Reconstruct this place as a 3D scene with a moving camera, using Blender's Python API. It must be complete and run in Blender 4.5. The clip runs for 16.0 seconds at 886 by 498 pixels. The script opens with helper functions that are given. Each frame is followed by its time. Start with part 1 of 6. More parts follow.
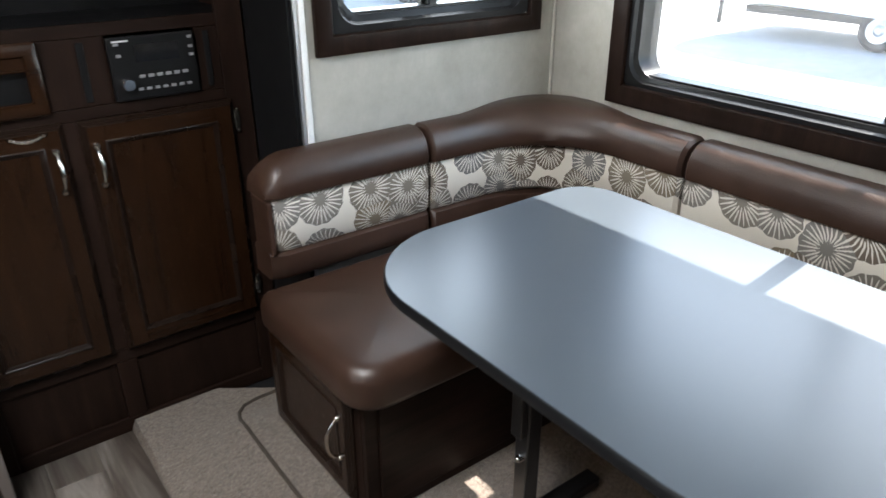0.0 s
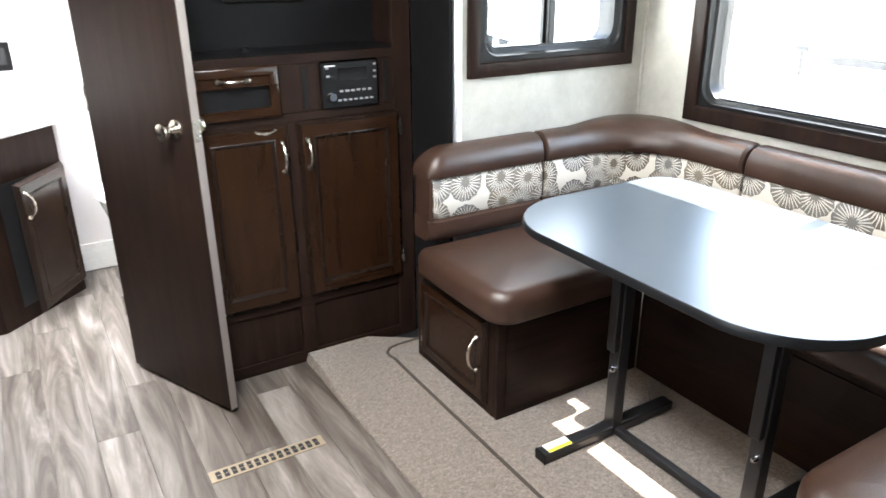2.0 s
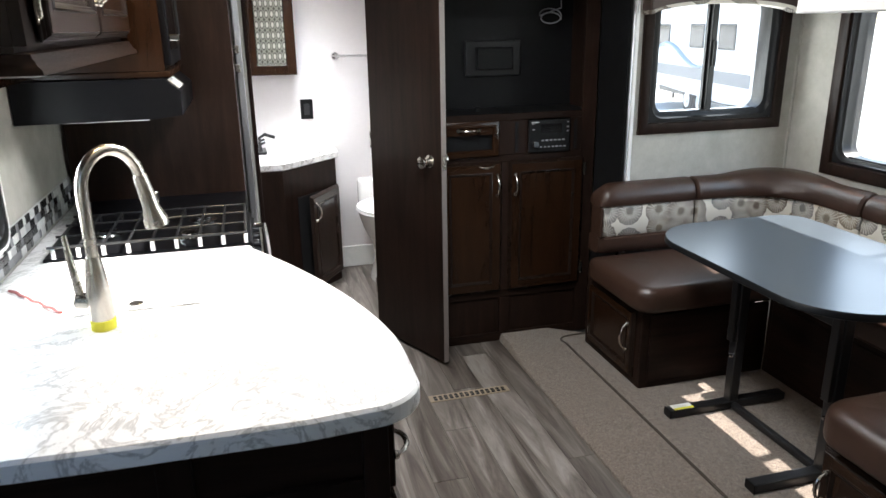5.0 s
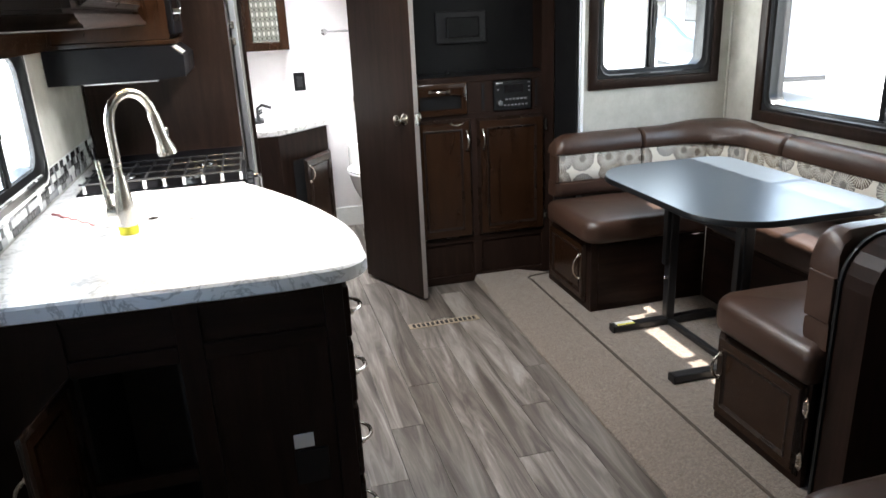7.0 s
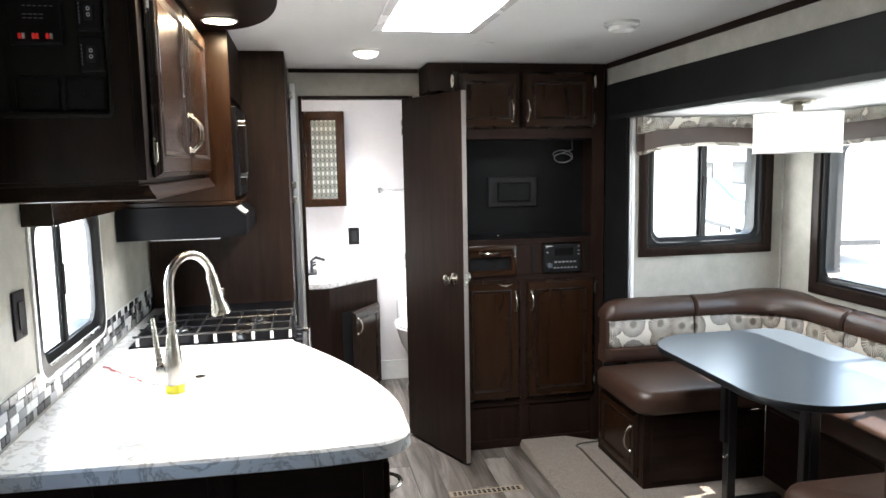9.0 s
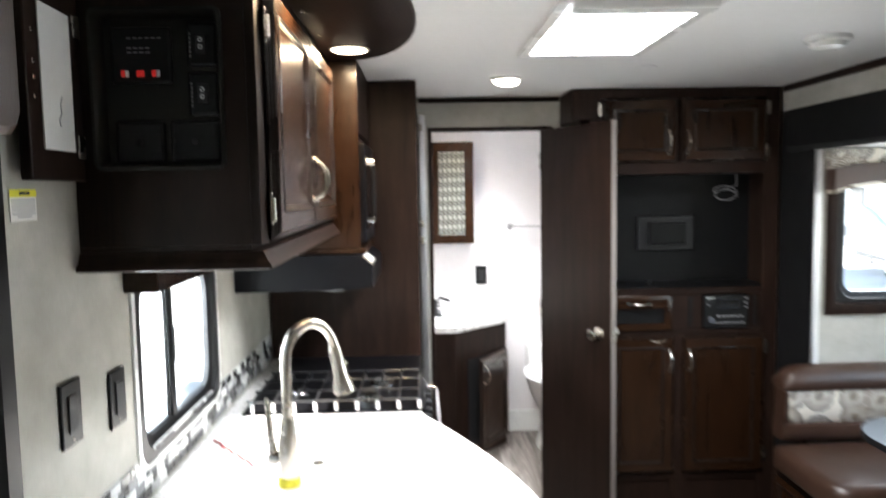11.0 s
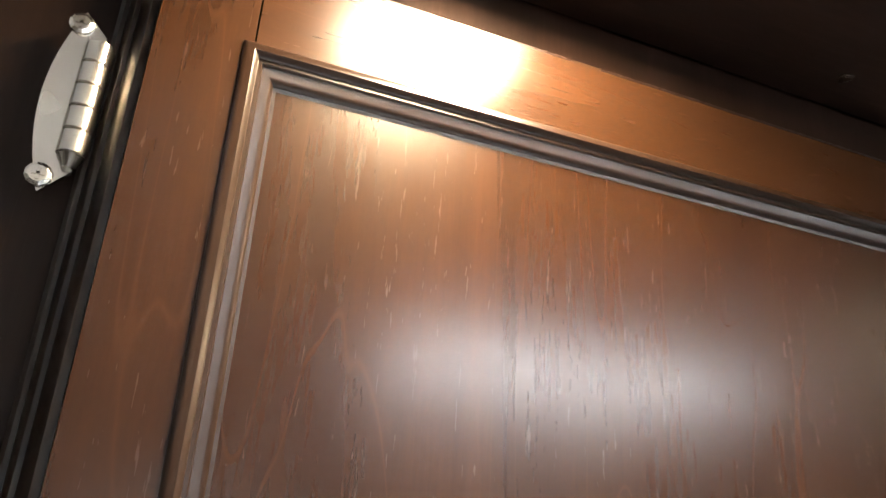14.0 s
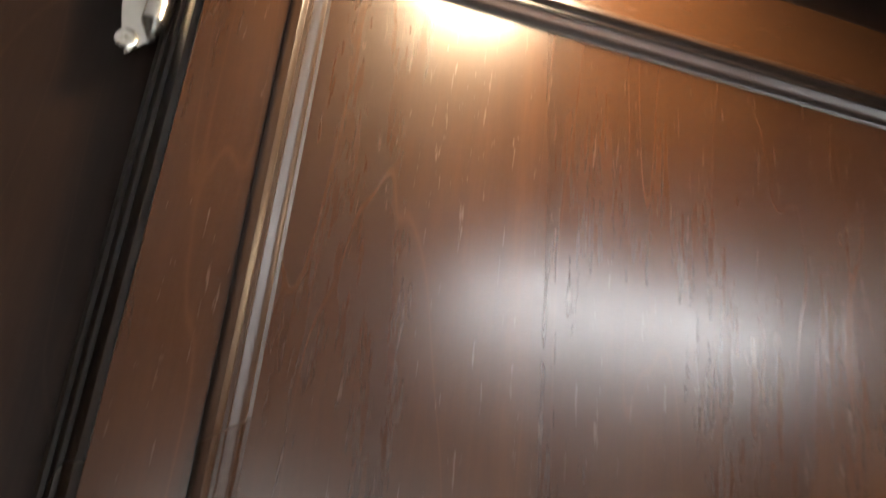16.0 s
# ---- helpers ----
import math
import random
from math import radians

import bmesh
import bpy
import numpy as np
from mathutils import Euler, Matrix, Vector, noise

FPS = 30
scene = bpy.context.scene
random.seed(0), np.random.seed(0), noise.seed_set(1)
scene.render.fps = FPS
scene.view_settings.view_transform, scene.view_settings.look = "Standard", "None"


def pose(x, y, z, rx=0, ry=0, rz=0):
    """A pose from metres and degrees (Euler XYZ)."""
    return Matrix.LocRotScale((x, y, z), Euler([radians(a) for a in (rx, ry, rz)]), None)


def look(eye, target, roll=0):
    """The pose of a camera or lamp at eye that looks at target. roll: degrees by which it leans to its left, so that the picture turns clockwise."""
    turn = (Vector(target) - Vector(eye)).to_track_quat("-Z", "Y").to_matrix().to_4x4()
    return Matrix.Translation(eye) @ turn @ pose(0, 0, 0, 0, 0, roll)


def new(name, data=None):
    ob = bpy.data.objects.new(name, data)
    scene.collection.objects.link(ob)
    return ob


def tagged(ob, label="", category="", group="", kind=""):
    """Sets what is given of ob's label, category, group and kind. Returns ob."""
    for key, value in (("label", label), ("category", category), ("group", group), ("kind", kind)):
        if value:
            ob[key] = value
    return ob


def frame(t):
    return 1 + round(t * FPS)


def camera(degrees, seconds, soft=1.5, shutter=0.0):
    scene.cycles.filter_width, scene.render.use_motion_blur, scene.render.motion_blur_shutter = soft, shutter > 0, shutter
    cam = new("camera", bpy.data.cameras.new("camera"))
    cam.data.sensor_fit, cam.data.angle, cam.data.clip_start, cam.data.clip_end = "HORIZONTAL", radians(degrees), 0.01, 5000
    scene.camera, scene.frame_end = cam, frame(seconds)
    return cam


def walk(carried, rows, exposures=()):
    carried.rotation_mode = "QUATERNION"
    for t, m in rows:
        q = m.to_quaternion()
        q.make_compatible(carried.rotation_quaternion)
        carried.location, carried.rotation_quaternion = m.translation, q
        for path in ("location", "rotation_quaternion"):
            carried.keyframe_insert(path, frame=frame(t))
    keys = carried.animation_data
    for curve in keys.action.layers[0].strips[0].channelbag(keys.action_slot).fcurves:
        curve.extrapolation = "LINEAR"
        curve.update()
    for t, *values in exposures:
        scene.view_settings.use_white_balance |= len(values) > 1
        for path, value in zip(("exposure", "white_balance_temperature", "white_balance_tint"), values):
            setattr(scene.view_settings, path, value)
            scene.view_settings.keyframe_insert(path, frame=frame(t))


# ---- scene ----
# ---------- camera ----------
cam = camera(63.6, 16.0, 1.5, 0.4)
PATH = [
    (0, (0.093, 0.139, 1.38), (1.18, 1.576, 0.513), -0.1),
    (0.5, (-0.049, 0.022, 1.359), (0.992, 1.514, 0.529), -1.2),
    (1, (-0.19, -0.114, 1.328), (0.807, 1.439, 0.556), -1.7),
    (1.5, (-0.304, -0.205, 1.374), (0.684, 1.357, 0.609), -1.0),
    (2, (-0.409, -0.301, 1.406), (0.549, 1.29, 0.664), -0.4),
    (2.5, (-0.551, -0.386, 1.41), (0.345, 1.263, 0.718), 0.4),
    (3, (-0.59, -0.529, 1.427), (0.135, 1.225, 0.796), -0.8),
    (3.2, (-0.592, -0.609, 1.476), (0.042, 1.182, 0.85), -1.6),
    (5.3, (-0.776, -1.22, 1.531), (-0.283, 0.622, 0.93), -1.0),
    (5.5, (-0.771, -1.289, 1.523), (-0.278, 0.544, 0.893), -1.2),
    (6, (-0.754, -1.466, 1.488), (-0.265, 0.351, 0.81), -1.9),
    (6.5, (-0.748, -1.573, 1.471), (-0.262, 0.242, 0.786), -2.3),
    (7, (-0.732, -1.626, 1.474), (-0.265, 0.21, 0.836), -2.6),
    (7.5, (-0.702, -1.635, 1.483), (-0.275, 0.244, 0.947), -3.0),
    (8, (-0.7, -1.624, 1.498), (-0.299, 0.291, 1.081), -2.5),
    (8.5, (-0.724, -1.606, 1.508), (-0.33, 0.334, 1.221), -1.7),
    (8.7, (-0.728, -1.6, 1.518), (-0.34, 0.348, 1.278), -1.4),
    (10.8, (-0.762, -1.328, 1.597), (-0.612, 0.653, 1.364), -0.7),
    (11, (-0.781, -1.205, 1.605), (-0.722, 0.787, 1.438), -1.0),
    (11.5, (-0.788, -0.877, 1.607), (-1.098, 1.097, 1.684), -1.8),
    (12, (-0.693, -0.559, 1.649), (-1.412, 1.3, 1.818), 0.3),
    (12.5, (-0.682, -0.239, 1.678), (-1.689, 1.464, 1.974), 0.5),
    (13, (-0.772, 0.02, 1.736), (-2.059, 1.482, 2.192), -0.4),
    (13.5, (-0.822, 0.158, 1.772), (-2.38, 1.22, 2.437), 0.8),
    (14, (-0.83, 0.214, 1.794), (-2.567, 0.896, 2.514), 3.5),
    (14.5, (-0.831, 0.246, 1.781), (-2.597, 0.68, 2.613), 3.5),
    (15, (-0.83, 0.25, 1.779), (-2.599, 0.627, 2.633), 4.3),
    (15.5, (-0.833, 0.251, 1.768), (-2.616, 0.587, 2.609), 5.2),
    (15.7, (-0.839, 0.255, 1.756), (-2.619, 0.552, 2.618), 6.4),
    (16, (-0.823, 0.229, 1.754), (-2.663, 0.708, 2.377), 6.8),
]
walk(cam, [(t, look(eye, target, roll)) for t, eye, target, roll in PATH], [
    (0, 2.30), (0.5, 2.40), (1, 2.70), (1.5, 3.20), (2.5, 3.45), (3, 3.00), (5.5, 2.05), (6.5, 2.40), (7.5, 2.55), (8.5, 2.60), (11, 2.62), (11.5, 2.68), (12, 3.05), (12.5, 3.50), (13, 3.55), (14, 2.90), (15, 2.78), (16, 2.68),
])

# ---------- world, sun, large lights ----------
SUN_WAY = Vector((1.0, 0.10, 1.23)).normalized()
sky_world = bpy.data.worlds.new("sky")
scene.world = sky_world
sky_world.use_nodes = True
_nt = sky_world.node_tree
_sky = _nt.nodes.new("ShaderNodeTexSky")
_sky.sky_type = "NISHITA"
_sky.sun_disc = False
_sky.sun_elevation = math.asin(SUN_WAY.z)
_sky.sun_rotation = math.atan2(SUN_WAY.x, SUN_WAY.y)
_nt.links.new(_sky.outputs[0], _nt.nodes["Background"].inputs[0])
_nt.nodes["Background"].inputs[1].default_value = 0.15

sun_lamp = bpy.data.lights.new("sun", "SUN")
sun_lamp.energy, sun_lamp.angle, sun_lamp.color = 5.0, radians(0.5), (1.0, 0.95, 0.88)
sun_ob = new("sun", sun_lamp)
sun_ob.matrix_world = look(SUN_WAY * 30, (0, 0, 0))


def area_lamp(name, eye, target, sx, sy, watts, color):
    lamp = bpy.data.lights.new(name, "AREA")
    lamp.shape, lamp.size, lamp.size_y, lamp.energy, lamp.color = "RECTANGLE", sx, sy, watts, color
    ob = new(name, lamp)
    ob.matrix_world = look(eye, target)
    return ob


def spot_lamp(name, eye, watts, color, radius=0.04, cone=150):
    lamp = bpy.data.lights.new(name, "SPOT")
    lamp.energy, lamp.color, lamp.shadow_soft_size = watts, color, radius
    lamp.spot_size, lamp.spot_blend = radians(cone), 0.6
    ob = new(name, lamp)
    ob.matrix_world = look(eye, (eye[0], eye[1], eye[2] - 1))
    return ob


WARM, DAY = (1.0, 0.73, 0.44), (0.92, 0.96, 1.0)
area_lamp("skylight_daylight", (-0.25, 0.84, 2.12), (-0.25, 0.84, 0), 0.34, 0.66, 10.5, DAY)
# Fill light added to brighten the bathroom; its skylight is assumed, not seen.
area_lamp("bath_skylight_daylight", (-0.45, 2.90, 2.10), (-0.45, 2.90, 0), 0.4, 0.4, 4.4, DAY).data.spread = radians(90)
area_lamp("dinette_window_daylight", (1.80, 0.70, 1.28), (0, 0.70, 1.35), 1.3, 0.6, 2.1, DAY)
area_lamp("end_window_daylight", (1.26, 1.83, 1.36), (1.1, 0, 1.0), 0.55, 0.45, 1.4, DAY)
area_lamp("galley_window_daylight", (-1.50, 0.70, 1.24), (0, 0.7, 0.9), 0.55, 0.36, 2.2, DAY)
PUCKS = ((-0.985, 0.314), (-0.988, 0.998))
for px, py in PUCKS:
    puck_glow = area_lamp("puck_light_glow", (px, py, 2.0195), (px, py, 0), 0.075, 0.075, 0.95, WARM)
    puck_glow.data.shape = "DISK"
spot_lamp("ceiling_light_glow", (-0.435, 1.66, 1.99), 0.85, (1.0, 0.88, 0.72))
spot_lamp("bath_light_glow", (-0.55, 3.10, 1.985), 0.95, (1.0, 0.85, 0.68))


# ---------- materials ----------
def shader(name, rough=0.5, metal=0.0, spec=0.5):
    m = bpy.data.materials.new(name)
    m.use_nodes = True
    b = m.node_tree.nodes["Principled BSDF"]
    b.inputs["Roughness"].default_value = rough
    b.inputs["Metallic"].default_value = metal
    b.inputs["Specular IOR Level"].default_value = spec
    return m, m.node_tree.nodes, m.node_tree.links, b


def coords(nd, ln, scale=(1, 1, 1), kind="Object", rot=(0, 0, 0)):
    tc, mp = nd.new("ShaderNodeTexCoord"), nd.new("ShaderNodeMapping")
    mp.inputs["Scale"].default_value = scale
    mp.inputs["Rotation"].default_value = rot
    ln.new(tc.outputs[kind], mp.inputs["Vector"])
    return mp.outputs["Vector"]


def noise_tex(nd, ln, vec, scale, detail=4, rough=0.55, warp=0.0):
    n = nd.new("ShaderNodeTexNoise")
    n.inputs["Scale"].default_value, n.inputs["Detail"].default_value = scale, detail
    n.inputs["Roughness"].default_value, n.inputs["Distortion"].default_value = rough, warp
    ln.new(vec, n.inputs["Vector"])
    return n.outputs["Fac"]


def ramp(nd, ln, fac, stops):
    r = nd.new("ShaderNodeValToRGB")
    while len(r.color_ramp.elements) < len(stops):
        r.color_ramp.elements.new(0.5)
    for e, (p, c) in zip(r.color_ramp.elements, stops):
        e.position, e.color = p, (*c, 1) if len(c) == 3 else (c[0], c[0], c[0], 1)
    ln.new(fac, r.inputs["Fac"])
    return r.outputs["Color"]


def mixed(nd, ln, fac, a, b, mode="MIX"):
    x = nd.new("ShaderNodeMix")
    x.data_type, x.blend_type = "RGBA", mode
    for sock, v in ((x.inputs["Factor"], fac), (x.inputs["A"], a), (x.inputs["B"], b)):
        if isinstance(v, (int, float)):
            sock.default_value = v
        elif isinstance(v, tuple):
            sock.default_value = (*v, 1)
        else:
            ln.new(v, sock)
    return x.outputs["Result"]


def bumped(nd, ln, b, height, strength=0.2, dist=0.002):
    n = nd.new("ShaderNodeBump")
    n.inputs["Strength"].default_value, n.inputs["Distance"].default_value = strength, dist
    ln.new(height, n.inputs["Height"])
    ln.new(n.outputs["Normal"], b.inputs["Normal"])


def math_node(nd, ln, op, a, b=0.0):
    n = nd.new("ShaderNodeMath")
    n.operation = op
    for sock, v in zip(n.inputs, (a, b)):
        if isinstance(v, (int, float)):
            sock.default_value = v
        else:
            ln.new(v, sock)
    return n.outputs[0]


def wood(name, light, dark, rough=0.33, axis="z", grain=1.0, fine=0.10, coat=0.0):
    m, nd, ln, b = shader(name, rough, 0.0, 0.31)
    sc = {"z": (9, 9, 0.9), "x": (0.9, 9, 9), "y": (9, 0.9, 9)}[axis]
    v = coords(nd, ln, tuple(s * grain for s in sc))
    n1 = noise_tex(nd, ln, v, 2.0, 6, 0.6, 1.2)
    c = ramp(nd, ln, n1, ((0.30, dark), (0.72, light)))
    v2 = coords(nd, ln, tuple((30 * s if s < 5 else 34 * s) * grain for s in sc))
    n2 = noise_tex(nd, ln, v2, 1.6, 3, 0.7)
    c = mixed(nd, ln, ramp(nd, ln, n2, ((0.34, (0.0,)), (0.66, (0.24,)))), c, tuple(q * 0.42 for q in dark))
    # pores and pale grain hairs
    v3 = coords(nd, ln, tuple(s * 5 * grain for s in sc))
    w = nd.new("ShaderNodeTexNoise")
    w.inputs["Scale"].default_value, w.inputs["Detail"].default_value, w.inputs["Distortion"].default_value = 0.75, 1, 0.4
    ln.new(v3, w.inputs["Vector"])
    hair = ramp(nd, ln, w.outputs["Fac"], ((0.4955, (0,)), (0.5, (1,)), (0.5045, (0,))))
    c = mixed(nd, ln, math_node(nd, ln, "MULTIPLY", hair, fine), c, tuple(min(1, q * 2.6) for q in light))
    blot = noise_tex(nd, ln, coords(nd, ln), 5.0, 3)
    c = mixed(nd, ln, ramp(nd, ln, blot, ((0.35, (0.0,)), (0.75, (0.35,)))), c, tuple(q * 0.55 for q in dark))
    ln.new(c, b.inputs["Base Color"])
    ln.new(ramp(nd, ln, n2, ((0.2, (rough - 0.03,)), (0.8, (rough + 0.06,)))), b.inputs["Roughness"])
    b.inputs["Coat Weight"].default_value = coat
    b.inputs["Coat Roughness"].default_value = 0.25
    bumped(nd, ln, b, n2, 0.02, 0.0004)
    return m


def plain(name, color, rough=0.5, metal=0.0, var=0.12, scale=30, bump=0.0, dist=0.001, spec=0.5):
    m, nd, ln, b = shader(name, rough, metal, spec)
    v = coords(nd, ln)
    n1, n2 = noise_tex(nd, ln, v, scale, 3), noise_tex(nd, ln, v, scale * 0.13, 3)
    c = mixed(nd, ln, n1, tuple(q * (1 - var) for q in color), tuple(min(1, q * (1 + var)) for q in color))
    c = mixed(nd, ln, math_node(nd, ln, "MULTIPLY", n2, 0.5 * var), c, tuple(q * 0.6 for q in color))
    ln.new(c, b.inputs["Base Color"])
    ln.new(ramp(nd, ln, n2, ((0.2, (max(0.03, rough - 0.06),)), (0.8, (min(1, rough + 0.08),)))), b.inputs["Roughness"])
    if bump:
        bumped(nd, ln, b, n1, bump, dist)
    return m


def glow(name, color, strength):
    m, nd, ln, b = shader(name, 0.4)
    b.inputs["Base Color"].default_value = (0.85, 0.85, 0.82, 1)
    b.inputs["Emission Color"].default_value = (*color, 1)
    b.inputs["Emission Strength"].default_value = strength
    return m


def clear_glass(name, tint=(0.93, 0.96, 0.96), haze=0.012):
    m, nd, ln, b = shader(name, 0.02)
    t, g, mx, fr = nd.new("ShaderNodeBsdfTransparent"), nd.new("ShaderNodeBsdfGlossy"), nd.new("ShaderNodeMixShader"), nd.new("ShaderNodeLayerWeight")
    t.inputs[0].default_value = (*tint, 1)
    g.inputs["Roughness"].default_value = 0.02
    fr.inputs[0].default_value = 0.5
    rim = math_node(nd, ln, "POWER", fr.outputs["Facing"], 5.0)
    ln.new(math_node(nd, ln, "MULTIPLY", rim, 0.4), mx.inputs[0])
    ln.new(t.outputs[0], mx.inputs[1])
    ln.new(g.outputs[0], mx.inputs[2])
    # Pale film for dust, which also stands in for glare washing out the panes.
    film, dust_glare = nd.new("ShaderNodeMixShader"), nd.new("ShaderNodeBsdfTranslucent")
    dust_glare.inputs[0].default_value = (0.85, 0.86, 0.88, 1)
    speck = noise_tex(nd, ln, coords(nd, ln), 60, 5, 0.75)
    ln.new(ramp(nd, ln, speck, ((0.45, (haze,)), (0.72, (haze * 2.2,)))), film.inputs[0])
    ln.new(mx.outputs[0], film.inputs[1])
    ln.new(dust_glare.outputs[0], film.inputs[2])
    ln.new(film.outputs[0], nd["Material Output"].inputs["Surface"])
    return m


def wallpaper():
    m, nd, ln, b = shader("wallpaper", 0.75)
    v = coords(nd, ln)
    big = noise_tex(nd, ln, v, 9, 5, 0.65)
    weave = noise_tex(nd, ln, coords(nd, ln, (1, 1, 0.25)), 260, 2, 0.7)
    c = ramp(nd, ln, big, ((0.3, (0.36, 0.345, 0.30)), (0.55, (0.44, 0.425, 0.38)), (0.75, (0.51, 0.495, 0.45))))
    c = mixed(nd, ln, math_node(nd, ln, "MULTIPLY", weave, 0.35), c, (0.30, 0.285, 0.245))
    ln.new(c, b.inputs["Base Color"])
    bumped(nd, ln, b, weave, 0.25, 0.001)
    return m


def leather():
    m, nd, ln, b = shader("brown_vinyl", 0.36)
    v = coords(nd, ln)
    vo = nd.new("ShaderNodeTexVoronoi")
    vo.inputs["Scale"].default_value = 420
    ln.new(v, vo.inputs["Vector"])
    n = noise_tex(nd, ln, v, 7, 4)
    c = ramp(nd, ln, n, ((0.3, (0.029, 0.0145, 0.0092)), (0.7, (0.052, 0.0268, 0.0178))))
    ln.new(c, b.inputs["Base Color"])
    ln.new(ramp(nd, ln, n, ((0.3, (0.30,)), (0.7, (0.42,)))), b.inputs["Roughness"])
    h = math_node(nd, ln, "ADD", math_node(nd, ln, "MULTIPLY", vo.outputs["Distance"], 0.35), n)
    bumped(nd, ln, b, h, 0.22, 0.004)
    return m


def starburst():
    """Pale upholstery with round burst flowers in taupe, grey and brown."""
    m, nd, ln, b = shader("starburst_fabric", 0.85)
    tc, sep, com = nd.new("ShaderNodeTexCoord"), nd.new("ShaderNodeSeparateXYZ"), nd.new("ShaderNodeCombineXYZ")
    geo = nd.new("ShaderNodeNewGeometry")
    ln.new(geo.outputs["Position"], sep.inputs[0])
    ln.new(math_node(nd, ln, "MULTIPLY", math_node(nd, ln, "SUBTRACT", sep.outputs[0], sep.outputs[1]), 8.6), com.inputs[0])
    ln.new(math_node(nd, ln, "MULTIPLY", sep.outputs[2], 8.6), com.inputs[1])
    vo = nd.new("ShaderNodeTexVoronoi")
    vo.voronoi_dimensions, vo.feature = "2D", "F1"
    vo.inputs["Scale"].default_value, vo.inputs["Randomness"].default_value = 1.0, 0.62
    ln.new(com.outputs[0], vo.inputs["Vector"])
    sub = nd.new("ShaderNodeVectorMath")
    sub.operation = "SUBTRACT"
    ln.new(com.outputs[0], sub.inputs[0])
    ln.new(vo.outputs["Position"], sub.inputs[1])
    s2 = nd.new("ShaderNodeSeparateXYZ")
    ln.new(sub.outputs[0], s2.inputs[0])
    ang = math_node(nd, ln, "ARCTAN2", s2.outputs[1], s2.outputs[0])
    ray = math_node(nd, ln, "SINE", math_node(nd, ln, "MULTIPLY", ang, 27.0))
    jag = math_node(nd, ln, "SINE", math_node(nd, ln, "MULTIPLY", ang, 13.0))
    dist = vo.outputs["Distance"]
    edge = math_node(nd, ln, "ADD", 0.55, math_node(nd, ln, "MULTIPLY", jag, 0.012))
    inside = math_node(nd, ln, "LESS_THAN", dist, edge)
    fray = math_node(nd, ln, "MULTIPLY", noise_tex(nd, ln, com.outputs[0], 5.0, 2), 1.2)
    thick = math_node(nd, ln, "SUBTRACT", math_node(nd, ln, "ADD", math_node(nd, ln, "MULTIPLY", dist, 4.0), fray), 1.75)
    petal = math_node(nd, ln, "MULTIPLY", math_node(nd, ln, "GREATER_THAN", thick, ray), inside)
    core = math_node(nd, ln, "LESS_THAN", dist, math_node(nd, ln, "ADD", 0.17, math_node(nd, ln, "MULTIPLY", jag, 0.045)))
    sc = nd.new("ShaderNodeSeparateColor")
    ln.new(vo.outputs["Color"], sc.inputs[0])
    tone = ramp(nd, ln, sc.outputs[0], ((0.0, (0.095, 0.070, 0.050)), (0.35, (0.17, 0.15, 0.125)), (0.65, (0.13, 0.13, 0.135)), (1.0, (0.18, 0.14, 0.09))))
    c = mixed(nd, ln, math_node(nd, ln, "MULTIPLY", inside, 0.14), (0.72, 0.68, 0.60), tone)
    c = mixed(nd, ln, petal, c, tone)
    c = mixed(nd, ln, core, c, tone)
    weave = noise_tex(nd, ln, coords(nd, ln), 500, 2)
    c = mixed(nd, ln, math_node(nd, ln, "MULTIPLY", weave, 0.25), c, (0.25, 0.22, 0.18))
    ln.new(c, b.inputs["Base Color"])
    bumped(nd, ln, b, weave, 0.3, 0.001)
    return m


def plank_mat():
    m, nd, ln, b = shader("grey_plank", 0.42)
    info, tc = nd.new("ShaderNodeObjectInfo"), nd.new("ShaderNodeTexCoord")
    add, mp = nd.new("ShaderNodeVectorMath"), nd.new("ShaderNodeMapping")
    rnd = nd.new("ShaderNodeCombineXYZ")
    for k in (0, 1, 2):
        ln.new(math_node(nd, ln, "MULTIPLY", info.outputs["Random"], 17.0 + 9 * k), rnd.inputs[k])
    ln.new(tc.outputs["Object"], add.inputs[0])
    ln.new(rnd.outputs[0], add.inputs[1])
    mp.inputs["Scale"].default_value = (10, 1.0, 1)
    ln.new(add.outputs[0], mp.inputs["Vector"])
    n1 = noise_tex(nd, ln, mp.outputs[0], 1.2, 7, 0.65, 1.6)
    n2 = noise_tex(nd, ln, mp.outputs[0], 9, 3, 0.7)
    c = ramp(nd, ln, n1, ((0.32, (0.024, 0.018, 0.014)), (0.43, (0.075, 0.061, 0.052)), (0.55, (0.155, 0.137, 0.121)), (0.72, (0.31, 0.288, 0.266))))
    c = mixed(nd, ln, math_node(nd, ln, "MULTIPLY", n2, 0.4), c, (0.12, 0.10, 0.085))
    tone = ramp(nd, ln, info.outputs["Random"], ((0.0, (0.80, 0.78, 0.76)), (1.0, (1.30, 1.30, 1.31))))
    c = mixed(nd, ln, 1.0, c, tone, "MULTIPLY")
    ln.new(c, b.inputs["Base Color"])
    ln.new(ramp(nd, ln, n2, ((0.2, (0.34,)), (0.8, (0.52,)))), b.inputs["Roughness"])
    bumped(nd, ln, b, n2, 0.15, 0.001)
    return m


